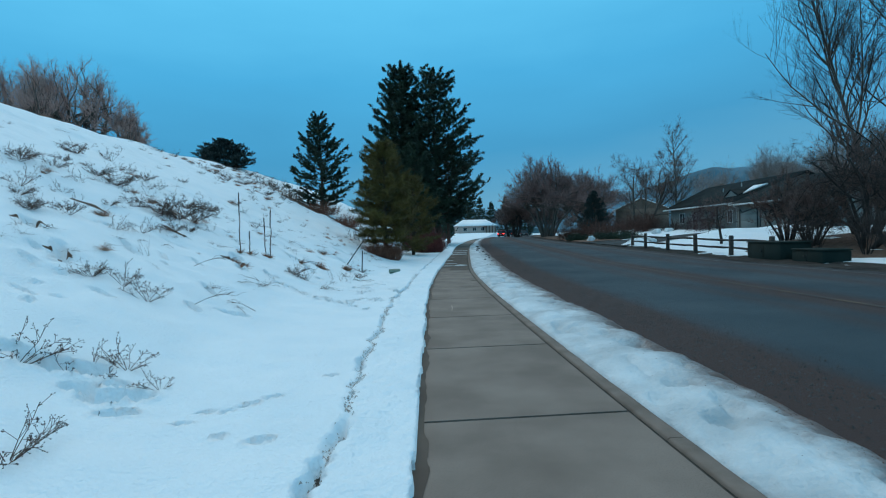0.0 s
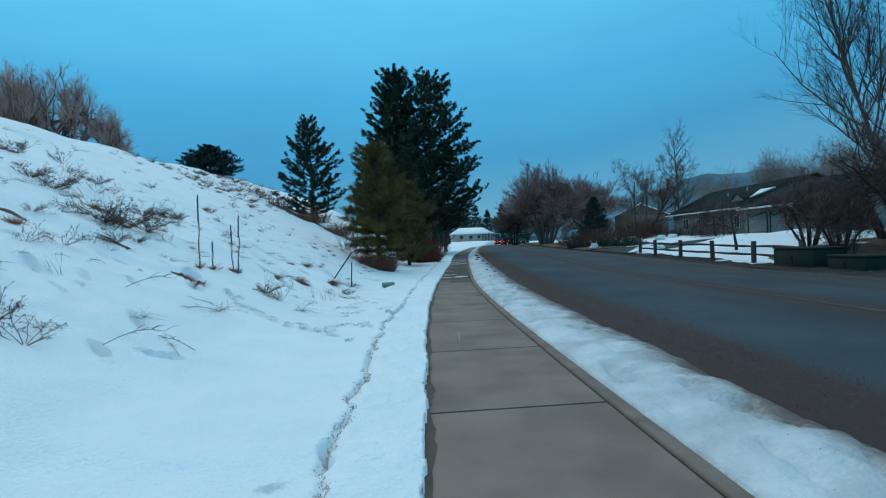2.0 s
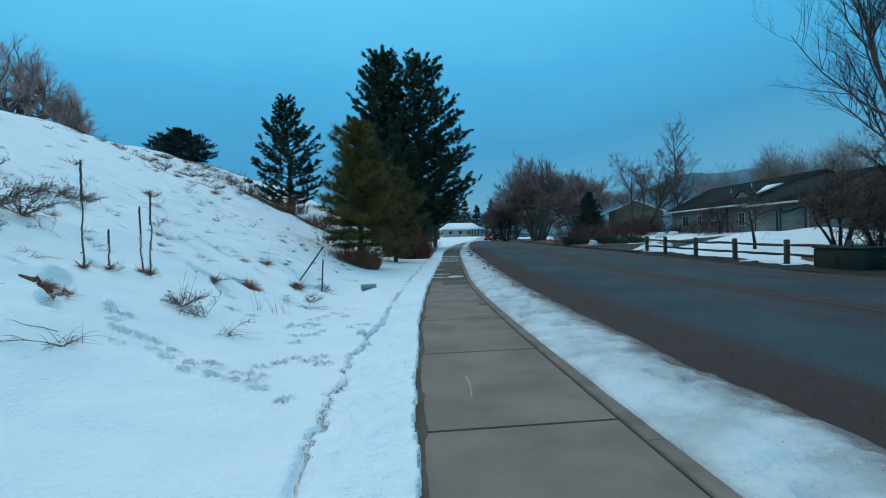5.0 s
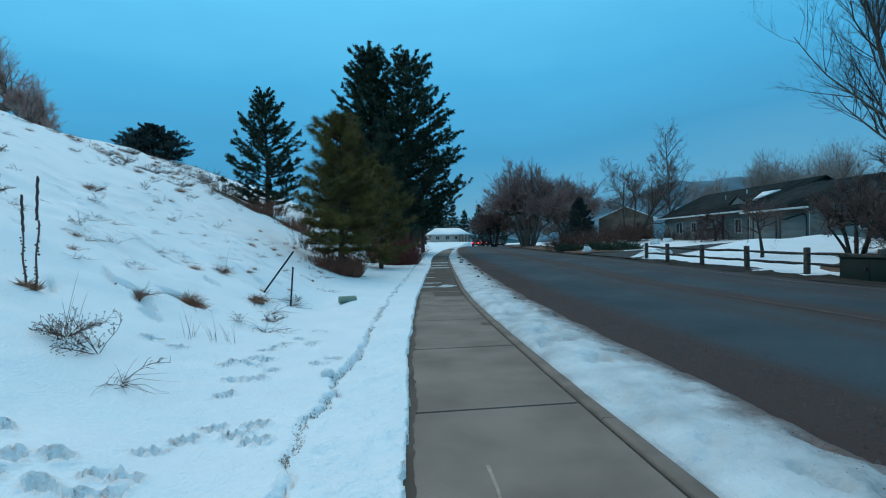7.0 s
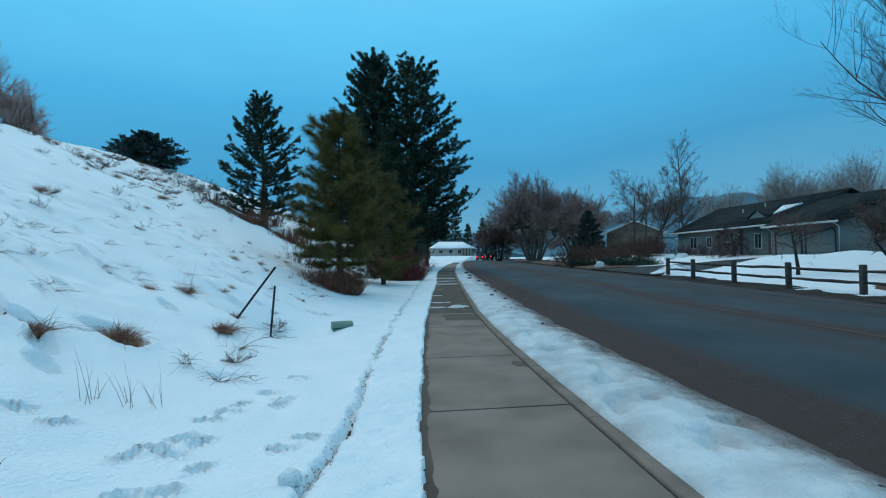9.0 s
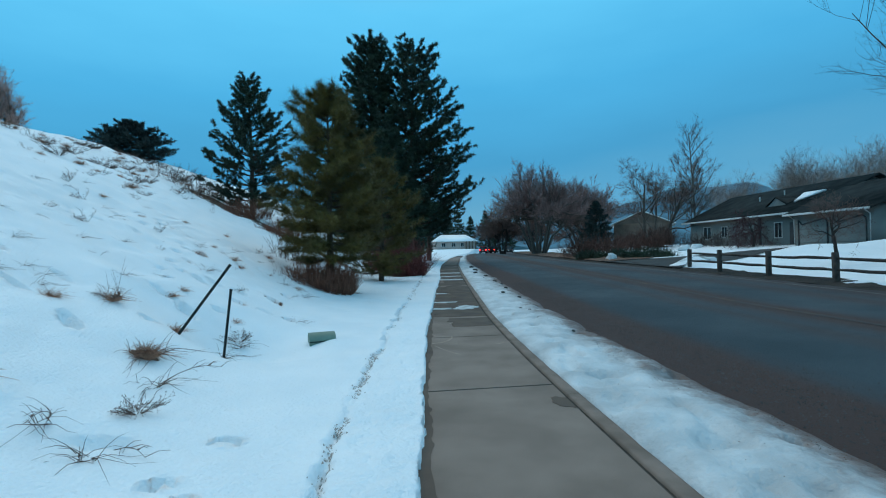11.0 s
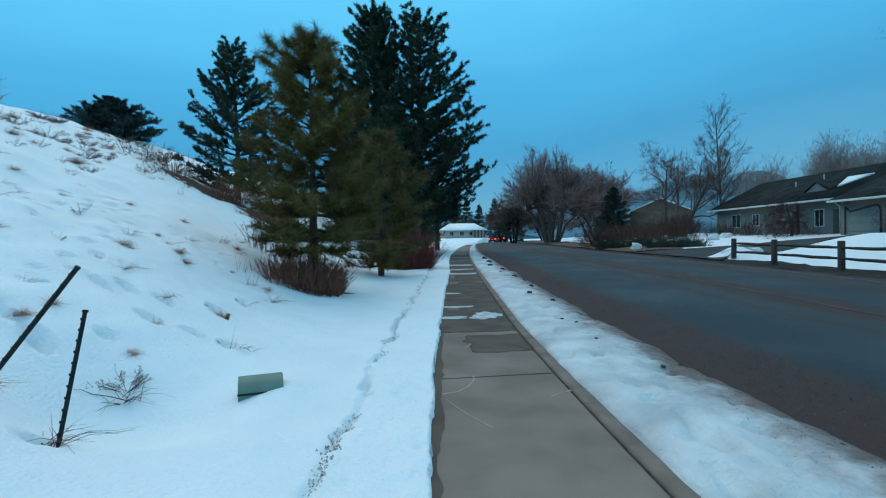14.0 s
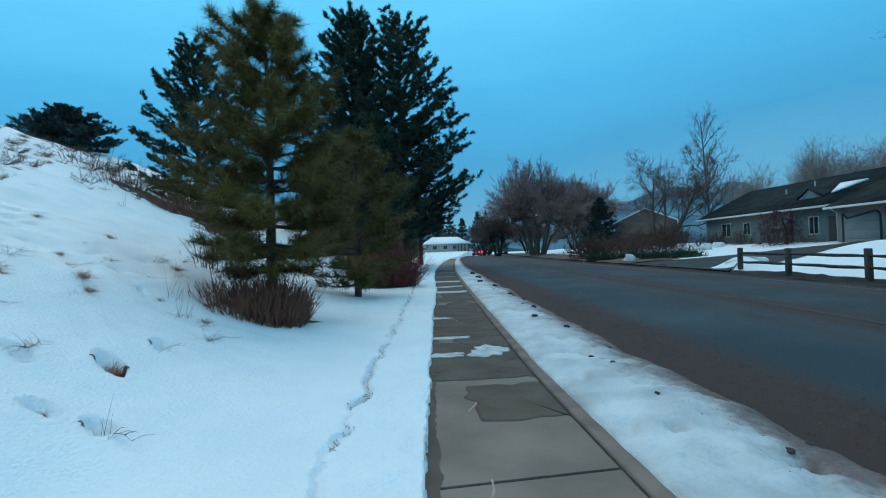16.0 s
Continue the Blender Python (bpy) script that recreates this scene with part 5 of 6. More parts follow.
for y0 in (0.45, 3.35):
    gd = part("garage_door", Geo().box(-1.206, -1.17, y0, y0 + 2.4, -0.05, 2.06), M_SIDING, house, "pale sectional garage door")
    for k in range(4):
        part("panel", Geo().bevelbox(-1.225, -1.203, y0 + 0.01, y0 + 2.39, -0.04 + k * 0.53, 0.46 + k * 0.53, 0.008), M_SIDING, gd)
    f = Geo()
    w = np.linspace(0, math.pi, 9)
    pts = [(-1.24, y0 - 0.06, -0.1), (-1.24, y0 - 0.06, 1.75)] + [(-1.24, y0 + 0.28 - 0.34 * math.cos(a), 1.78 + 0.34 * math.sin(a)) for a in w[:5]] + [(-1.24, y0 + 2.12 + 0.34 * math.sin(a - math.pi / 2), 1.78 - 0.34 * math.cos(a)) for a in w[4:]] + [(-1.24, y0 + 2.46, -0.1)]
    f.tube(pts, 0.06, 4)
    part("door_trim", f, M_DARKTRIM, house, "dark arched trim")
for y in (6.35, 10.9):
    part("porch_post", Geo().bevelbox(-0.5, -0.32, y, y + 0.18, -0.3, 2.62, 0.02), M_DARKTRIM, house, "dark porch post")
g = Geo().bevelbox(-0.06, -0.003, 7.2, 8.15, 0.05, 2.1, 0.01)
door = part("front_door", g, M_DARKTRIM, house, "dark front door")
part("door_handle", Geo().ball((-0.10, 7.32, 1.02), 0.035, n=5), M_STEEL, door)
window(house, 0, 19.0, 1.05, 1.3, 1.25)
window(house, 0, 16.3, 1.15, 0.9, 1.05)
window(house, 0, 9.4, 0.9, 0.9, 1.3)
window(house, 3.2, 0, 0.95, 1.8, 1.2, axis="y")


def simple_house(name, x, y, z, rz, wx, wy, wall_h, rise_h, wall_mat, roof_mat, label, wins, trim=None, hip=0.0):
    """A gabled or hipped house: its ridge runs along its own x axis."""
    t = thing(name, x, y, z, label, "house", rz=rz)
    g = Geo().box(-wx / 2, wx / 2, -wy / 2, wy / 2, -0.8, wall_h)
    if hip == 0:
        g.add([(-wx / 2, -wy / 2, wall_h), (-wx / 2, wy / 2, wall_h), (-wx / 2, 0, wall_h + rise_h), (wx / 2, -wy / 2, wall_h), (wx / 2, wy / 2, wall_h), (wx / 2, 0, wall_h + rise_h)], [(0, 1, 2), (3, 5, 4)])
    part("wall", g, wall_mat, t)
    g, o = Geo(), 0.5
    k = rise_h / (wy / 2)
    zl, zt = wall_h - o * k + 0.12, wall_h + rise_h + 0.12
    roof_slab(g, (-wx / 2 - o, -wy / 2 - o, zl), (wx / 2 + o, -wy / 2 - o, zl), (wx / 2 + o - hip, 0, zt), (-wx / 2 - o + hip, 0, zt), 0.12)
    roof_slab(g, (wx / 2 + o, wy / 2 + o, zl), (-wx / 2 - o, wy / 2 + o, zl), (-wx / 2 - o + hip, 0, zt), (wx / 2 + o - hip, 0, zt), 0.12)
    if hip:
        for sgn in (-1, 1):
            e = sgn * (wx / 2 + o)
            g.add([(e, -wy / 2 - o, zl), (e, wy / 2 + o, zl), (e - sgn * hip, 0, zt)], [(0, 1, 2)])
    part("roof", g, roof_mat, t)
    part("fascia", Geo().bevelbox(-wx / 2 - o, wx / 2 + o, -wy / 2 - o - 0.06, -wy / 2 - o - 0.003, zl - 0.2, zl, 0.01), trim or M_TRIM, t)
    for wx_, wz_, ww, wh in wins:
        window(t, wx_, -wy / 2, wz_, ww, wh, axis="y")
    return t


simple_house("tan_house", 38.0, 91.5, 0.3, 64, 10, 8.6, 5.0, 1.9, M_TAN, M_SNOW, "tan two-storey house with a snow-covered gabled roof", [(-3, 1.0, 1.1, 1.2), (0, 1.0, 1.1, 1.2), (3, 1.0, 1.1, 1.2)])
simple_house("far_house", 11.4, 158.0, 2.0, 8, 11.5, 9, 2.5, 1.8, M_PINKTAN, M_SNOW, "pinkish bungalow with a snowy roof at the bend", [(-4.0, 0.8, 1.2, 1.1), (-1.0, 0.8, 1.2, 1.1), (1.6, 0.8, 1.0, 1.1)], hip=2.5)
porch = bpy.data.objects["far_house"]
for k in range(4):
    part("porch_post", Geo().bevelbox(2.4 + k * 0.95, 2.7 + k * 0.95, -5.6, -5.3, -0.8, 2.3, 0.03), M_TAN, porch)


# ---- fence and roadside ----
posts = [(14.35, 21.2), (14.2, 23.9), (13.95, 26.75), (13.85, 29.8), (13.8, 32.9), (14.15, 36.0)]
fence = thing("split_rail_fence", 14.0, 29.0, 0, "weathered dark split-rail fence along a snowy yard", "fence")
tops = []
for px_, py_ in posts:
    zb = float(rise(py_)) + 0.0
    tops.append((px_ - 14.0, py_ - 29.0, zb))
    r = random.Random(int(py_ * 10))
    m = pose(px_ - 14.0, py_ - 29.0, zb, r.uniform(-2, 2), r.uniform(-2, 2), r.uniform(-8, 8))
    part("post", Geo().bevelbox(-0.085, 0.085, -0.085, 0.085, -0.25, 1.02, 0.02, m), M_WOOD, fence)
for a, b in zip(tops, tops[1:]):
    for h in (0.42, 0.80):
        r = random.Random(int((a[1] + h) * 100))
        k = np.linspace(-0.02, 1.02, 6)
        P = np.array([[a[0] + (b[0] - a[0]) * f, a[1] + (b[1] - a[1]) * f, a[2] + (b[2] - a[2]) * f + h + r.uniform(-0.02, 0.02)] for f in k])
        part("rail", Geo().tube(P, [0.035, 0.06, 0.062, 0.06, 0.055, 0.035], 6), M_WOOD, fence)


def utility_box(x, y, w, d, h, mat, label, cap=True):
    z = float(rise(y))
    t = thing("utility_box", x, y, z, label, "utility box")
    part("body", Geo().bevelbox(-w / 2, w / 2, -d / 2, d / 2, -0.1, h, 0.03), mat, t)
    if cap:
        part("lid", Geo().bevelbox(-w / 2 - 0.03, w / 2 + 0.03, -d / 2 - 0.03, d / 2 + 0.03, h + 0.002, h + 0.06, 0.02), mat, t)
    part("plinth", Geo().bevelbox(-w / 2 - 0.08, w / 2 + 0.08, -d / 2 - 0.08, d / 2 + 0.08, -0.25, -0.02, 0.02), M_KERB, t, "concrete plinth")
    g = Geo().box(-w / 2 - 0.012, -w / 2 - 0.002, -0.01, 0.01, 0.05, h - 0.05)
    part("door_seam", g, M_RUBBER, t)
    part("latch", Geo().bevelbox(-w / 2 - 0.035, -w / 2 - 0.003, 0.08, 0.16, h * 0.45, h * 0.6, 0.008), M_IRON, t)


utility_box(14.7, 21.3, 1.3, 2.2, 0.74, M_GREENMETAL, "dark green transformer cabinet beside the road")
utility_box(14.7, 18.9, 1.1, 1.6, 0.48, M_GREENMETAL, "low dark green utility cabinet beside the road")


def stone(x, y, z, r, seed, mat, name, label, category, squash=0.7):
    global RNG
    RNG = np.random.default_rng(seed)
    ob = part(name, Geo().ball((0, 0, r * squash * 0.45), r, squash, 6, 0.8), mat)
    ob.matrix_world = pose(x, y, z, 0, 0, seed * 37 % 360)
    tagged(ob, label, category, name + "s")
    return ob


for k, (x, y, r) in enumerate(((2.55, 24.2, 0.08), (2.35, 25.6, 0.11), (2.7, 27.0, 0.09), (2.6, 27.6, 0.07), (2.8, 28.4, 0.1), (2.75, 29.3, 0.08), (2.85, 30.2, 0.12), (2.6, 31.4, 0.10), (2.9, 33, 0.13), (2.7, 35, 0.16), (2.9, 37.0, 0.2), (3.0, 39.5, 0.18), (2.2, 21.5, 0.05), (2.05, 20.2, 0.045), (2.35, 19.0, 0.05), (2.5, 16.9, 0.04), (2.45, 14.1, 0.035), (2.3, 11.5, 0.04), (2.62, 22.6, 0.06), (2.09, 21.9, 0.06), (2.63, 19.17, 0.055))):
    f = (x - float(PAVE(y)) - 0.115) / (float(bank_right(np.array([y]))[0]) - float(PAVE(y)) - 0.115)
    z = float(bank_z(np.array([x]), np.array([y]), np.array([min(f, 0.99)]))[0])
    stone(x, y, z - 0.02, r * 0.65, 200 + k, M_STONE, "stone", "dark clod of frozen grit on the snow bank", "stone")
for k, (x, y, r, m) in enumerate(((14.7, 47.7, 0.36, M_CRUST), (15.4, 37.2, 0.5, M_DIRTY), (14.6, 36.9, 0.42, M_CRUST), (16.2, 37.6, 0.45, M_CRUST), (23.5, 53.0, 0.5, M_CRUST), (25.5, 54.5, 0.55, M_CRUST))):
    stone(x, y, float(rise(y)) + (0.05 if x < 20 else 0.6), r, 230 + k, m, "snow_mound", "shovelled heap of grey crusted snow by the drive", "snow heap", 1.2 if k == 0 else 0.8)

stone(-1.09, 11.79, gz(-1.09, 11.79) - 0.02, 0.07, 260, M_CRUST, "ice_lump", "round grey lump of dirty ice on the snow", "ice", 0.9)

# crumbs of soil and grass along the cut in the snow; grey dirty-snow ones also paint its shadow
RNG = np.random.default_rng(78)
for n, big, spread_w, mat, name, label in ((3200, 0.007, 0.013, M_LITTER, "soil_crumbs", "brown crumbs of soil and grass in the snow cut"), (6500, 0.013, 0.018, M_DIRTY, "slush_shade_crumbs", "grey crumbs of dirty snow that also paint shade along the cut")):
    y = RNG.uniform(1.5, 34.0, n)
    y = y[vnoise(y * 0, y, 0.5) > -0.25]
    x = CUT(y) + 0.06 * vnoise(y * 0 + 2, y, 0.45) + 0.035 * vnoise(y * 0 + 5, y, 0.14) + 0.03 * vnoise(y * 0 + 8, y, 0.055) + 0.02 + RNG.normal(size=len(y)) * spread_w
    s = RNG.uniform(0.3, 1.0, len(y)) * big
    z = ground_height(x, y)
    P = np.stack([np.stack([x + s * a, y + s * b, z + s * c], 1) for a, b, c in ((1, 0, -0.2), (-0.6, 1.6, -0.2), (-0.5, -1.4, -0.2), (0, 0, 0.9))], 1)
    idx = np.arange(len(x))[:, None] * 4
    tagged(part(name, Geo().add(P.reshape(-1, 3), np.concatenate([idx + (0, 1, 3), idx + (1, 2, 3), idx + (2, 0, 3)])), mat), label, "soil" if big < 0.01 else "dirty snow", kind="stuff")

# grit thrown on the road side of the snow bank, joined
RNG = np.random.default_rng(79)
n = 7000
y = RNG.uniform(2.0, 32.0, n)
f = 1 - np.abs(RNG.normal(size=n)) * 0.22
lo, hi = PAVE(y) + 0.115, bank_right(y)
keep = (f > 0.15) & (vnoise(f * 3, y, 0.7) > -0.2)
y, f, lo, hi = y[keep], f[keep], lo[keep], hi[keep]
x = lo + (hi - lo) * f
s = RNG.uniform(0.002, 0.0065, len(x))
P = np.stack([np.stack([x + s * a, y + s * b, bank_z(x, y, f) + s * c], 1) for a, b, c in ((1, 0, -0.2), (-0.6, 1.1, -0.2), (-0.5, -0.9, -0.2), (0, 0, 0.9))], 1)
idx = np.arange(len(x))[:, None] * 4
tagged(part("bank_grit", Geo().add(P.reshape(-1, 3), np.concatenate([idx + (0, 1, 3), idx + (1, 2, 3), idx + (2, 0, 3)])), M_LITTER), "brown grit scattered over the snow ridge", "gravel", kind="stuff")

# patches of grit on the near edge of the road: many small chips, joined
RNG = np.random.default_rng(77)
g = Geo()
for _ in range(11000):
    y = RNG.uniform(2.0, 30.0)
    x = float(ROADL(y)) + 0.62 + RNG.normal() * 0.36
    s = RNG.uniform(0.005, 0.014) * (1.5 if RNG.random() < 0.1 else 1)
    z = float(road_z(x, y))
    p = np.array([(s, 0, 0), (-s * 0.6, s * 0.8, 0), (-s * 0.5, -s * 0.9, 0), (0, 0, s * 1.1)]) * RNG.uniform(0.7, 1.3, (4, 1)) + (x, y, z)
    g.add(p, [(0, 1, 3), (1, 2, 3), (2, 0, 3)])
tagged(part("road_grit", g, M_STONE), "loose dark gravel chips along the road edge", "gravel", kind="stuff")

# ---- slope: stalks, posts, weeds ----
def mullein(x, y, h, seed, lean=(0.0, 0.0)):
    """A dead mullein: a knobbly stalk, a thicker seed head and curled dry leaves at its foot."""
    global RNG
    RNG = np.random.default_rng(seed)
    t = thing("mullein_stalk", x, y, gz(x, y) - 0.03, "tall dead mullein stalk standing in the snow", "dead plant", "mullein stalks")
    k = np.linspace(0, 1, 9)
    P = np.stack([lean[0] * k + 0.01 * np.sin(k * 9), lean[1] * k, h * 0.62 * k], 1)
    part("stalk", Geo().tube(P, 0.008 + 0.003 * (1 - k), 6), M_STEM, t)
    g = Geo()
    for z in np.arange(0.1, h * 0.62, 0.035):
        a = RNG.uniform(0, 6.28)
        f = z / (h * 0.62)
        c = np.array((lean[0] * f + 0.016 * math.cos(a), lean[1] * f + 0.016 * math.sin(a), z))
        g.ball(c, RNG.uniform(0.005, 0.013), 1.3, 4, 0.4)
    tagged(part("withered_leaf", g, M_STEM, t), kind="stuff")
    m = np.linspace(0.62, 1.0, 24)
    rr = 0.0115 + 0.005 * RNG.random(24)
    rr[-1] = 0.006
    part("seed_head", Geo().tube(np.stack([lean[0] * m + 0.004 * np.sin(m * 60), lean[1] * m, h * m], 1), rr, 7), M_TWIGDARK, t, "dark seed spike")
    n = 60
    a = RNG.uniform(0, 6.28, n)
    part("basal_leaf", Geo().blades(np.zeros((n, 3)) + (0, 0, 0.03), np.stack([np.cos(a), np.sin(a), RNG.uniform(0.1, 1.2, n)], 1), RNG.uniform(0.06, 0.18, n), 0.02), M_DRYGRASS, t)


mullein(-4.70, 11.65, 1.46, 301, (0.01, 0))
mullein(-4.28, 12.45, 1.26, 302, (0.05, 0))
mullein(-4.38, 12.45, 1.02, 303, (-0.02, 0))
mullein(-4.65, 12.1, 0.60, 304, (0.01, 0))


def steel_post(x, y, top, label):
    z = gz(x, y) - 0.05
    t = thing("fence_stake", x, y, z, label, "stake", "steel stakes")
    P = np.stack([np.zeros(3), np.array(top) * 0.5, np.array(top)])
    a = Geo().tube(P, 0.018, 4)
    part("shaft", a, M_IRON, t)
    d = unit(top)
    for k in np.linspace(0.15, 0.95, 11):
        c = np.array(top) * k
        part("stud", Geo().box(c[0] - 0.008, c[0] + 0.008, c[1] - 0.030, c[1] - 0.012, c[2] - 0.008, c[2] + 0.008), M_IRON, t)
    part("cap", Geo().tube(np.stack([np.array(top) - d * 0.005, np.array(top) + d * 0.012]), 0.021, 6), M_IRON, t)


steel_post(-2.75, 17.29, (-0.01, 0.35, 0.95), "thin dark steel stake standing in the snow")
steel_post(-3.35, 17.37, (0.63, 0.14, 0.90), "thin dark steel stake leaning far over in the snow")

box_t = thing("valve_box", -1.70, 18.35, gz(-1.70, 18.35) - 0.075, "pale green plastic valve box sunk in snow", "utility box", rz=18)
g = Geo()
prof = [(-0.14, -0.06), (-0.14, 0.10), (-0.10, 0.155), (0.0, 0.175), (0.10, 0.155), (0.14, 0.10), (0.14, -0.06)]
g.rings([[(x, y, z) for y, z in prof] for x in (-0.19, -0.175, 0.175, 0.19)], pose(0, 0, 0, 8, 0, 0))
part("body", g, M_PALEGREEN, box_t)
part("lid_seam", Geo().box(-0.194, 0.194, -0.155, -0.140, 0.075, 0.085, pose(0, 0, 0, 8, 0, 0)), M_GREENMETAL, box_t)


def grass_tuft(seed, n, ln, w, flop, mat):
    """Curved dry blades that arch out from one root."""
    global RNG
    RNG = np.random.default_rng(seed)
    g = Geo()
    for _ in range(n):
        a, m = RNG.uniform(0, 6.28), RNG.uniform(0.3, 1.0)
        l = ln * RNG.uniform(0.5, 1.2)
        s = np.linspace(0, 1, 4)
        out = flop * m
        x = l * out * s
        z = l * (s * (1.1 - 0.5 * out) - 0.75 * out * s ** 2)
        P = np.stack([math.cos(a) * x, math.sin(a) * x, np.maximum(z, -0.02) + 0.01], 1) + RNG.normal(size=(1, 3)) * (0.05, 0.05, 0.0)
        g.tube(P, w * (1 - 0.8 * s), 3)
    return g


def umbel_weed(seed, stems, h):
    """A dead branching weed with small dark seed clusters."""
    global RNG
    RNG = np.random.default_rng(seed)
    g, b = Geo(), Geo()
    for _ in range(stems):
        a = RNG.uniform(0, 6.28)
        m = RNG.uniform(0.5, 2.2)
        d = unit((math.cos(a) * m, math.sin(a) * m, 0.8))
        l = h * RNG.uniform(0.6, 1.1)
        s = np.linspace(0, 1, 4)[:, None]
        P = d * l * s + RNG.normal(size=(4, 3)) * 0.025 * l * s
        g.tube(P, 0.0045 * (1 - 0.6 * s[:, 0]), 3)
        for _ in range(6):
            u = RNG.uniform(0.4, 1.0)
            p = np.array([np.interp(u, s[:, 0], P[:, q]) for q in range(3)])
            e = p + unit(d + RNG.normal(size=3) * 0.6) * l * RNG.uniform(0.12, 0.3)
            g.tube(np.stack([p, e]), (0.0028, 0.0016), 3)
            for _ in range(3):
                c = e + RNG.normal(size=3) * 0.012
                g.tube(np.stack([e * 0.85 + p * 0.15, c]), (0.0015, 0.001), 3)
                b.ball(c, 0.005, 1.0, 4)
    return g, b


def dead_twig(seed, h):
    """A fallen, forked dead stem lying in the snow."""
    global RNG
    RNG = np.random.default_rng(seed)
    g = Geo()
    s = np.linspace(0, 1, 5)[:, None]
    P = np.concatenate([s * h, 0.12 * h * np.sin(s * 2.2), 0.05 + 0.20 * h * np.sin(s * 2.4)], 1)
    g.tube(P, 0.0042 * (1 - 0.6 * s[:, 0]), 4)
    for _ in range(9):
        u = RNG.uniform(0.35, 1.0)
        p = np.array([np.interp(u, s[:, 0], P[:, q]) for q in range(3)])
        e = p + unit((1.0, RNG.normal() * 0.7, RNG.normal() * 0.25)) * h * RNG.uniform(0.12, 0.35)
        g.tube(np.stack([p, (p + e) / 2 + (0, 0, 0.02), e]), (0.0035, 0.0025, 0.0012), 3)
    return g


protos = {}
far = pose(0, 0, -30)
for key, name, label, cat, geos in (
        ("tuft", "grass_tuft", "arching tuft of dry brown grass poking through snow", "grass", [("blade_clump", grass_tuft(401, 130, 0.30, 0.0035, 1.1, None), M_DRYGRASS)]),
        ("bigtuft", "grass_tuft", "thick mound of tawny dry grass melted out of snow", "grass", [("blade_clump", grass_tuft(402, 620, 0.34, 0.0045, 1.0, None), M_DRYGRASS), ("root_mound", Geo().ball((0, 0, 0.0), 0.15, 0.5, 6, 0.6), M_LITTER)]),
        ("thin", "grass_tuft", "few flattened dry grass blades on the snow", "grass", [("blade_clump", grass_tuft(403, 26, 0.42, 0.003, 1.3, None), M_STEM)]),
        ("weed", "dead_weed", "dead branching weed with dark seed heads", "weed", [("stem_clump", *[u[0] for u in [umbel_weed(404, 10, 0.42)]], M_STEM), ("seed_head", umbel_weed(404, 10, 0.42)[1], M_TWIGDARK)]),
        ("bush", "dead_weed", "wide dead weed with many fine brown stems", "weed", [("stem_clump", umbel_weed(405, 30, 0.45)[0], M_STEM), ("seed_head", umbel_weed(405, 30, 0.45)[1], M_STEM)]),
        ("twig", "dead_twig", "forked dead stem lying on the snow", "twig", [("stem", dead_twig(406, 0.55), M_STEM)]),
        ("reed", "dry_stalk", "few thin upright dry stalks in the snow", "dead plant", [("stem_clump", grass_tuft(407, 7, 0.50, 0.0028, 0.4, None), M_STEM)])):
    protos[key] = (name, label, cat, [(n, geo.mesh(n), m) for n, geo, m in geos])
    for n, me, m in protos[key][3]:
        me.materials.append(m)


def plant(key, x, y, size=1.0, rz=0.0, sink=0.02, rx=0.0):
    name, label, cat, meshes = protos[key]
    ob = thing(name, x, y, gz(x, y) - sink, label, cat, {"tuft": "grass tufts on the slope", "bigtuft": "grass tufts on the slope", "thin": "grass tufts on the slope", "weed": "weeds on the slope", "bush": "weeds on the slope", "twig": "twigs on the snow", "reed": "dry stalks on the slope"}[key])
    ob.matrix_world = pose(x, y, gz(x, y) - sink, rx, 0, rz) @ Matrix.Scale(size, 4)
    for n, me, m in meshes:
        c = tagged(new(n, me), kind="stuff")
        c.parent = ob
    return ob


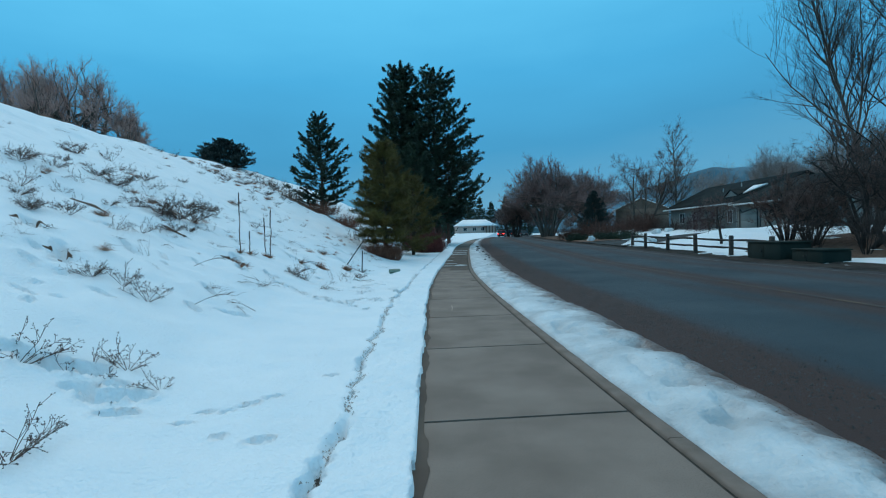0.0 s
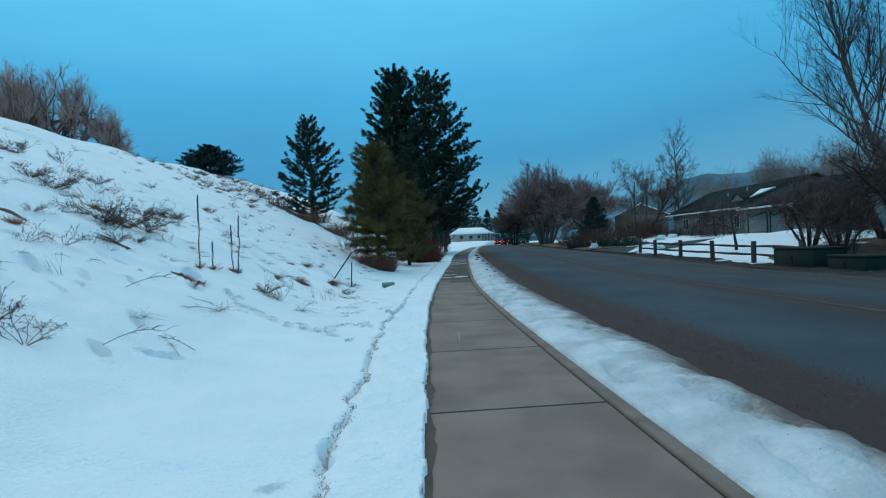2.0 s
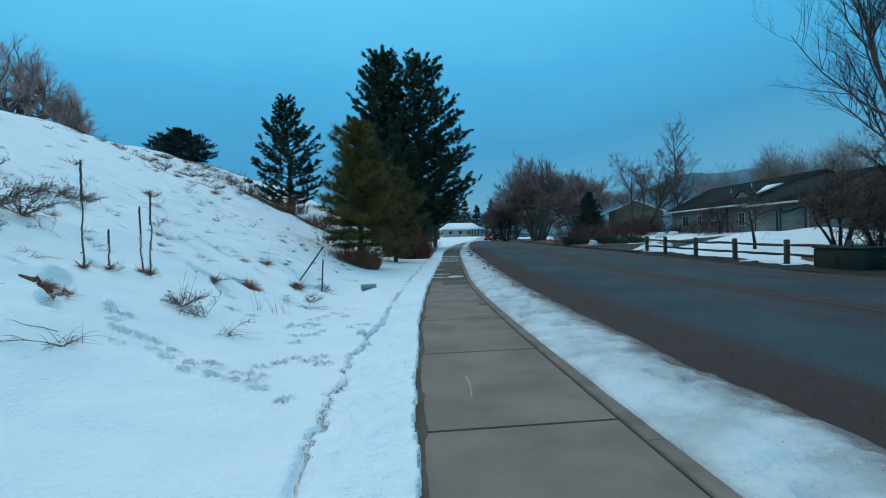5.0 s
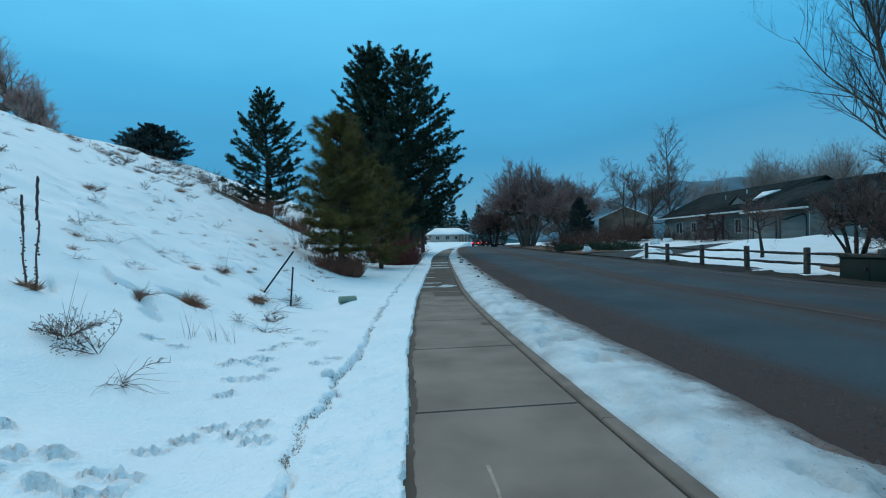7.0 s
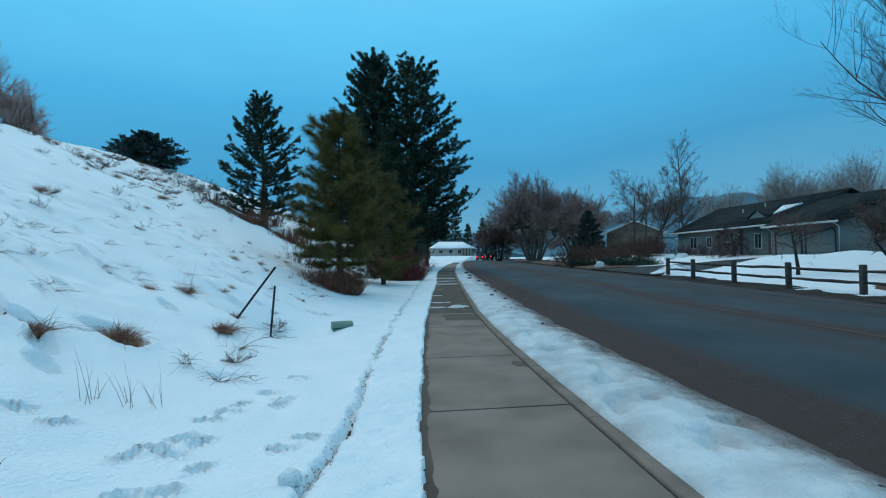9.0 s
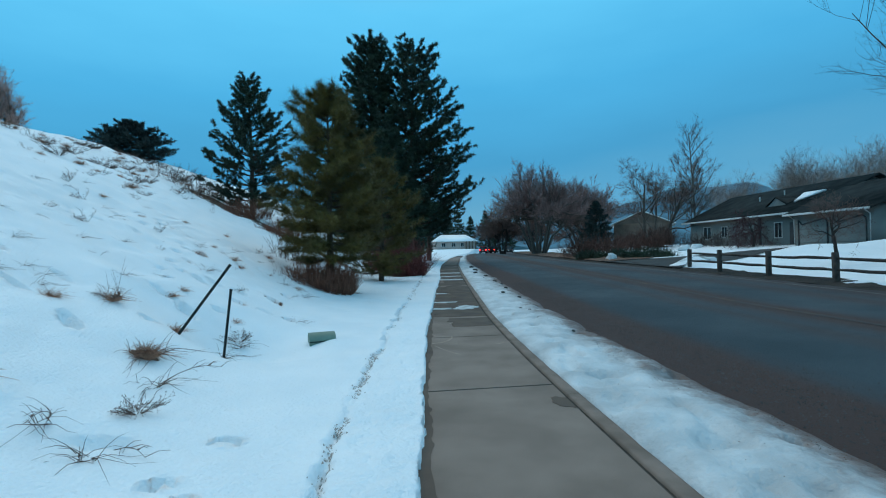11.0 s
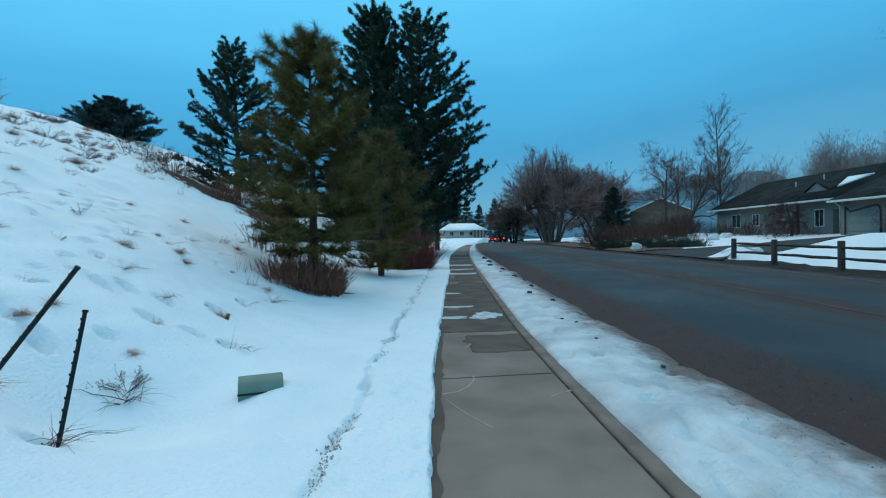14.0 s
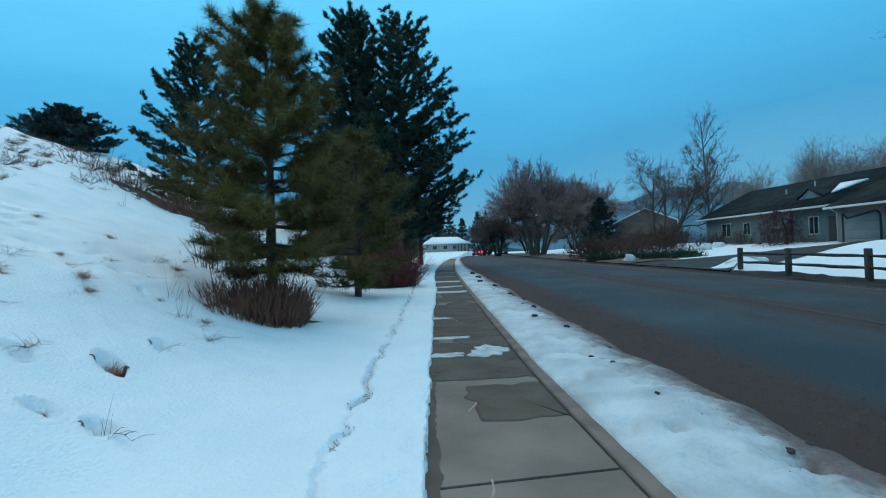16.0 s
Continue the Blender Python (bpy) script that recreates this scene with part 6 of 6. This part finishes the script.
# plants whose places stand out, then a seeded scatter along the bank
for key, x, y, size in (
        ("weed", -3.08, 4.25, 0.9), ("weed", -2.83, 4.42, 0.8), ("weed", -2.42, 3.67, 0.6), ("weed", -2.4, 4.16, 0.5), ("weed", -2.49, 2.79, 0.8), ("weed", -3.6, 4.13, 1.0), ("weed", -3.75, 3.6, 0.8), ("thin", -2.7, 3.9, 0.5),
        ("bush", -4.61, 6.55, 0.7), ("weed", -4.3, 6.7, 0.9), ("weed", -3.86, 6.5, 1.0), ("thin", -4.05, 6.9, 0.8), ("twig", -3.49, 7.0, 1.0), ("thin", -3.8, 8.2, 0.7), ("twig", -3.04, 7.27, 0.8), ("twig", -2.92, 7.36, 0.7), ("thin", -3.0, 7.3, 0.6), ("twig", -2.85, 7.56, 1.1),
        ("bush", -6.7, 12.0, 1.6), ("bush", -6.45, 12.3, 1.5), ("reed", -6.6, 12.1, 1.7), ("bush", -6.3, 12.7, 1.2), ("bush", -8.1, 12.5, 1.2), ("weed", -10.6, 16.2, 1.3), ("bush", -10.4, 14.4, 1.1), ("tuft", -6.6, 9.7, 0.9), ("bush", -5.8, 10.85, 0.8), ("thin", -5.25, 8.3, 0.7), ("reed", -5.0, 8.4, 0.8), ("twig", -4.4, 8.85, 1.1),
        ("bigtuft", -4.5, 10.67, 0.6), ("tuft", -4.18, 10.47, 0.8), ("thin", -4.3, 10.6, 1.0), ("bush", -3.44, 11.65, 0.75), ("reed", -3.42, 11.6, 1.2), ("weed", -3.11, 11.57, 1.0), ("thin", -3.38, 9.37, 1.0), ("twig", -3.3, 9.3, 1.0), ("twig", -3.5, 9.5, 0.9), ("twig", -2.55, 10.91, 0.9), ("thin", -2.6, 11.0, 0.9),
        ("reed", -2.80, 12.75, 0.85), ("reed", -2.58, 12.85, 0.75), ("reed", -2.42, 12.95, 0.7), ("bigtuft", -3.94, 13.7, 0.6), ("thin", -3.8, 13.7, 1.0), ("bigtuft", -3.59, 14.46, 1.1), ("tuft", -3.5, 14.4, 1.1), ("thin", -2.31, 13.95, 0.9), ("twig", -2.35, 14.2, 0.8), ("thin", -2.8, 14.3, 0.9), ("twig", -2.8, 14.4, 0.7),
        ("bush", -4.1, 17.3, 0.5), ("reed", -4.1, 17.3, 1.1), ("tuft", -4.08, 17.25, 0.9), ("bigtuft", -3.04, 16.05, 0.6), ("thin", -3.0, 16.1, 1.3), ("tuft", -3.04, 16.05, 1.0), ("thin", -2.63, 15.45, 1.0), ("twig", -2.6, 15.5, 0.9), ("bush", -2.43, 14.77, 0.5),
        ("bush", -2.93, 18.42, 0.6), ("twig", -2.85, 18.3, 1.0), ("twig", -2.95, 18.35, 0.9), ("thin", -2.9, 18.3, 1.0), ("thin", -2.78, 17.3, 0.9), ("tuft", -3.4, 17.45, 0.7), ("thin", -3.65, 20.6, 0.7), ("tuft", -3.98, 18.6, 0.5), ("bigtuft", -3.11, 20.92, 0.75), ("thin", -3.0, 20.8, 0.7), ("twig", -2.54, 19.65, 0.8), ("reed", -2.5, 19.7, 0.7),
        ("bigtuft", -3.11, 21.9, 0.4), ("thin", -4.46, 21.0, 0.8), ("twig", -4.02, 20.4, 0.8), ("twig", -3.36, 19.65, 0.7), ("tuft", -3.36, 19.65, 0.8), ("tuft", -2.97, 19.81, 0.4), ("tuft", -9.48, 27.5, 1.3), ("bush", -11.5, 34.6, 1.0), ("reed", -7.94, 30.06, 1.0), ("thin", -2.96, 22.86, 0.9), ("reed", -3.5, 23.4, 1.0), ("reed", -3.9, 24.0, 1.1)):
    plant(key, x, y, size, (x * 137 + y * 71) % 360)
rs = random.Random(5)
for _ in range(190):
    y = rs.uniform(4.0, 27.0)
    x = -4.3 - abs(rs.gauss(0, 1)) * 2.8 - 0.1 * max(0, 14 - y)
    plant(rs.choice(["thin", "thin", "twig", "weed", "tuft", "thin", "bush" if x < -6.5 else "thin"]), x, y, rs.uniform(0.3, 0.75), rs.uniform(0, 360), 0.03)
for _ in range(70):
    x, y = rs.uniform(-9.5, -5.6), rs.uniform(8.0, 15.5)
    plant(rs.choice(["bush", "weed", "weed", "tuft", "thin", "reed"]), x, y, rs.uniform(0.45, 1.0), rs.uniform(0, 360), 0.03)
for _ in range(190):
    y = rs.uniform(10, 56)
    x = -rs.uniform(8, 19) if rs.random() < 0.5 else -17.5 + rs.gauss(0, 1.6)
    plant(rs.choice(["bush", "weed", "tuft", "thin", "thin"]), x, y, rs.uniform(0.4, 0.9), rs.uniform(0, 360), 0.04)
for _ in range(16):
    x, y = rs.uniform(-5.4, -3.0), rs.uniform(18.5, 24.5)
    plant(rs.choice(["tuft", "thin", "twig"]), x, y, rs.uniform(0.4, 0.7), rs.uniform(0, 360), 0.03)
for _ in range(80):
    y = rs.uniform(27, 40)
    x = -9.5 - rs.uniform(0, 6)
    plant(rs.choice(["bush", "weed", "tuft"]), x, y, rs.uniform(0.6, 1.2), rs.uniform(0, 360), 0.04)

# russet needle litter under the pines: a thin uneven layer on the ground
def litter(cx, cy, rx, ry, seed, label):
    r = np.random.default_rng(seed)
    w = np.linspace(0, 2 * np.pi, 48, endpoint=False)
    k = 1 + sum(0.3 / (m + 1) * r.normal() * np.cos(m * w + r.uniform(0, 6)) for m in range(1, 8))
    f = np.linspace(0.05, 1, 9)
    xx_ = cx + rx * (k * np.cos(w))[None, :] * f[:, None]
    yy_ = cy + ry * (k * np.sin(w))[None, :] * f[:, None]
    zz = ground_height(xx_, yy_) + 0.02 * (1 - f[:, None] ** 4) - 0.006
    P = np.stack([xx_, yy_, zz], -1)
    P = np.concatenate([P, P[:, :1]], 1)
    tagged(part("needle_litter", Geo().grid(P), M_LITTER, smooth=True), label, "pine needles", "needle litter", "stuff")


litter(-2.9, 25.3, 0.9, 0.6, 501, "russet pine needles on the ground under the young pine")
litter(-8.2, 35.0, 2.8, 1.2, 502, "russet pine needles on bare ground under the slope pine")
litter(-5.2, 33.6, 2.2, 0.9, 503, "russet bare ground along the foot of the bank")
for k, (lx, ly, la, lb) in enumerate(((-4.4, 10.62, 0.32, 0.08), (-5.27, 6.88, 0.26, 0.05), (-6.15, 7.44, 0.26, 0.07), (-3.59, 14.42, 0.20, 0.12), (-3.11, 20.9, 0.20, 0.07), (-3.11, 21.9, 0.12, 0.05), (-3.04, 16.05, 0.14, 0.07), (-5.8, 10.9, 0.30, 0.06), (-7.2, 10.2, 0.4, 0.10), (-8.4, 8.8, 0.5, 0.12), (-4.0, 13.72, 0.18, 0.06), (-2.52, 19.7, 0.10, 0.04))):
    litter(lx, ly, la, lb, 520 + k, "brown patch of flattened dry grass melted out of snow")
litter(18.8, 21.0, 3.6, 5.5, 505, "brown leaf litter under the thicket across the road")
litter(24.5, 24.5, 4.5, 5.0, 506, "brown leaf litter under the bare trees")
litter(-0.9, 34.3, 1.0, 1.2, 504, "russet leaf litter under the red bush")


# ---- vehicles ----
def car(name, x, y, rz, length, wide, high, paint, label, boxy=False, lit=True):
    """A parked or stopped car: lofted body, glasshouse, wheels, lamps; its nose points along its own +y."""
    z = float(road_z(x, y))
    t = thing(name, x, y, z, label, "car", rz=rz)
    hl, hw = length / 2, wide / 2
    belt = high * 0.56
    stations = [(-hl, 0.86, 0.42, belt * 0.92), (-hl + 0.12, 0.97, 0.30, belt), (-hl * 0.4, 1.0, 0.24, belt * 1.0), (hl * 0.25, 1.0, 0.24, belt * 0.98), (hl * 0.55, 0.98, 0.24, belt * 0.92), (hl - 0.15, 0.93, 0.28, belt * 0.82), (hl, 0.82, 0.38, belt * 0.70)]
    rings = [[(-hw * k, yy_, lo_ + 0.06), (-hw * k * 0.94, yy_, lo_), (hw * k * 0.94, yy_, lo_), (hw * k, yy_, lo_ + 0.06), (hw * k, yy_, hi_ - 0.12), (hw * k * 0.93, yy_, hi_), (-hw * k * 0.93, yy_, hi_), (-hw * k, yy_, hi_ - 0.12)] for yy_, k, lo_, hi_ in stations]
    body = part("body", Geo().rings(rings), paint, t)
    rear = -hl + (0.06 if boxy else 0.22)
    cab = [(rear, belt - 0.02, 0.90), (rear + 0.25 * (0.2 if boxy else 1), high - 0.05, 0.80), (-0.3, high, 0.82), (hl * 0.12, high - 0.04, 0.80), (hl * (0.28 if boxy else 0.5), belt - 0.03, 0.88)]
    low = [(yy_, zz_, k) for yy_, zz_, k in cab]
    g = Geo()
    rr = [[(-hw * 0.9, low[0][0], belt - 0.03), (hw * 0.9, low[0][0], belt - 0.03), (hw * 0.9, low[-1][0], belt - 0.03), (-hw * 0.9, low[-1][0], belt - 0.03)],
          [(-hw * 0.8, low[1][0], high - 0.1), (hw * 0.8, low[1][0], high - 0.1), (hw * 0.8, low[3][0], high - 0.1), (-hw * 0.8, low[3][0], high - 0.1)]]
    g.rings(rr)
    part("glasshouse", g, M_GLASS, t, "dark tinted windows")
    g = Geo().bevelbox(-hw * 0.81, hw * 0.81, low[1][0] - 0.05, low[3][0] + 0.02, high - 0.12, high, 0.06)
    part("roof", g, paint, t)
    for sgn in (-1, 1):
        for yy_ in (low[1][0] + 0.02, -0.1, low[3][0]):
            part("pillar", Geo().tube([(sgn * hw * 0.905, yy_ * 1.06, belt - 0.04), (sgn * hw * 0.815, yy_, high - 0.08)], 0.045, 5), paint, t)
        for yy_ in (-hl * 0.58, hl * 0.60):
            wr = high * 0.21
            w = part("wheel", Geo().tube([(sgn * hw * 0.80, yy_, wr), (sgn * hw * 1.0, yy_, wr)], wr, 16), M_RUBBER, t)
            part("rim", Geo().tube([(sgn * hw * 0.97, yy_, wr), (sgn * hw * 1.012, yy_, wr)], wr * 0.6, 12), M_STEEL, w)
        part("tail_lamp", Geo().bevelbox(sgn * hw * 0.76 - 0.13, sgn * hw * 0.76 + 0.13, -hl - 0.015, -hl + 0.14, belt - 0.22, belt + 0.02, 0.02), M_TAIL if lit else M_TWIGRED, t, "red tail lamp")
        part("mirror", Geo().bevelbox(sgn * (hw + 0.09) - 0.09, sgn * (hw + 0.09) + 0.09, hl * 0.3, hl * 0.3 + 0.1, belt - 0.02, belt + 0.14, 0.02), paint, t)
    part("bumper", Geo().bevelbox(-hw * 0.9, hw * 0.9, -hl - 0.06, -hl + 0.1, 0.32, 0.55, 0.04), M_RUBBER, t)
    part("licence_plate", Geo().bevelbox(-0.17, 0.17, -hl - 0.075, -hl - 0.062, 0.6, 0.74, 0.004), M_TRIM, t)
    if boxy:
        part("spare_wheel", Geo().tube([(0.0, -hl - 0.22, belt * 0.85), (0.0, -hl - 0.03, belt * 0.85)], 0.36, 16), M_RUBBER, t)


car("red_suv", 16.4, 129.0, -14, 4.6, 1.85, 1.68, M_RED, "red sport utility car with lit tail lamps on the road", lit=True)
car("black_jeep", 20.6, 142.0, -16, 4.2, 1.85, 1.85, M_BLACKPAINT, "black boxy off-road car with lit tail lamps", boxy=True, lit=True)
car("dark_car", 20.8, 120.0, -14, 4.5, 1.8, 1.55, M_BLACKPAINT, "dark car parked at the road edge by willows", lit=False)

# ---- far hills ----
def hills(y0, pts, mat, name, label, wob):
    xs = np.linspace(pts[0][0], pts[-1][0], 160)
    top = np.interp(xs, [p[0] for p in pts], [p[1] for p in pts]) + wob * vnoise(xs, xs * 0, 130) + wob * 0.5 * vnoise(xs, xs * 0, 45)
    rows = []
    for f in np.linspace(0, 1, 14):
        rows.append(np.stack([xs, y0 - 500 * (1 - f) + 30 * vnoise(xs, xs * 0 + f * 300, 90), -5 + (top + 5) * f ** 1.2 + 6 * vnoise(xs, xs * 0 + f * 500, 60) * (f < 0.99)], 1))
    rows.append(np.stack([xs, xs * 0 + y0 + 400, xs * 0 - 5], 1))
    tagged(part(name, Geo().grid(np.array(rows)), mat, smooth=True), label, "hills", kind="structure")


hills(1600, [(-900, 60), (-100, 70), (300, 90), (560, 120), (800, 180), (1000, 210), (1250, 190), (1600, 200), (2400, 170), (3200, 120)], M_HILL, "backdrop", "wooded snowy hills far off, blue haze painted into their colour", 14)
hills(900, [(150, 20), (320, 45), (430, 70), (560, 62), (700, 75), (900, 70), (1300, 60), (1800, 50)], M_HILL, "backdrop", "nearer dark wooded ridge, blue haze painted into its colour", 6)
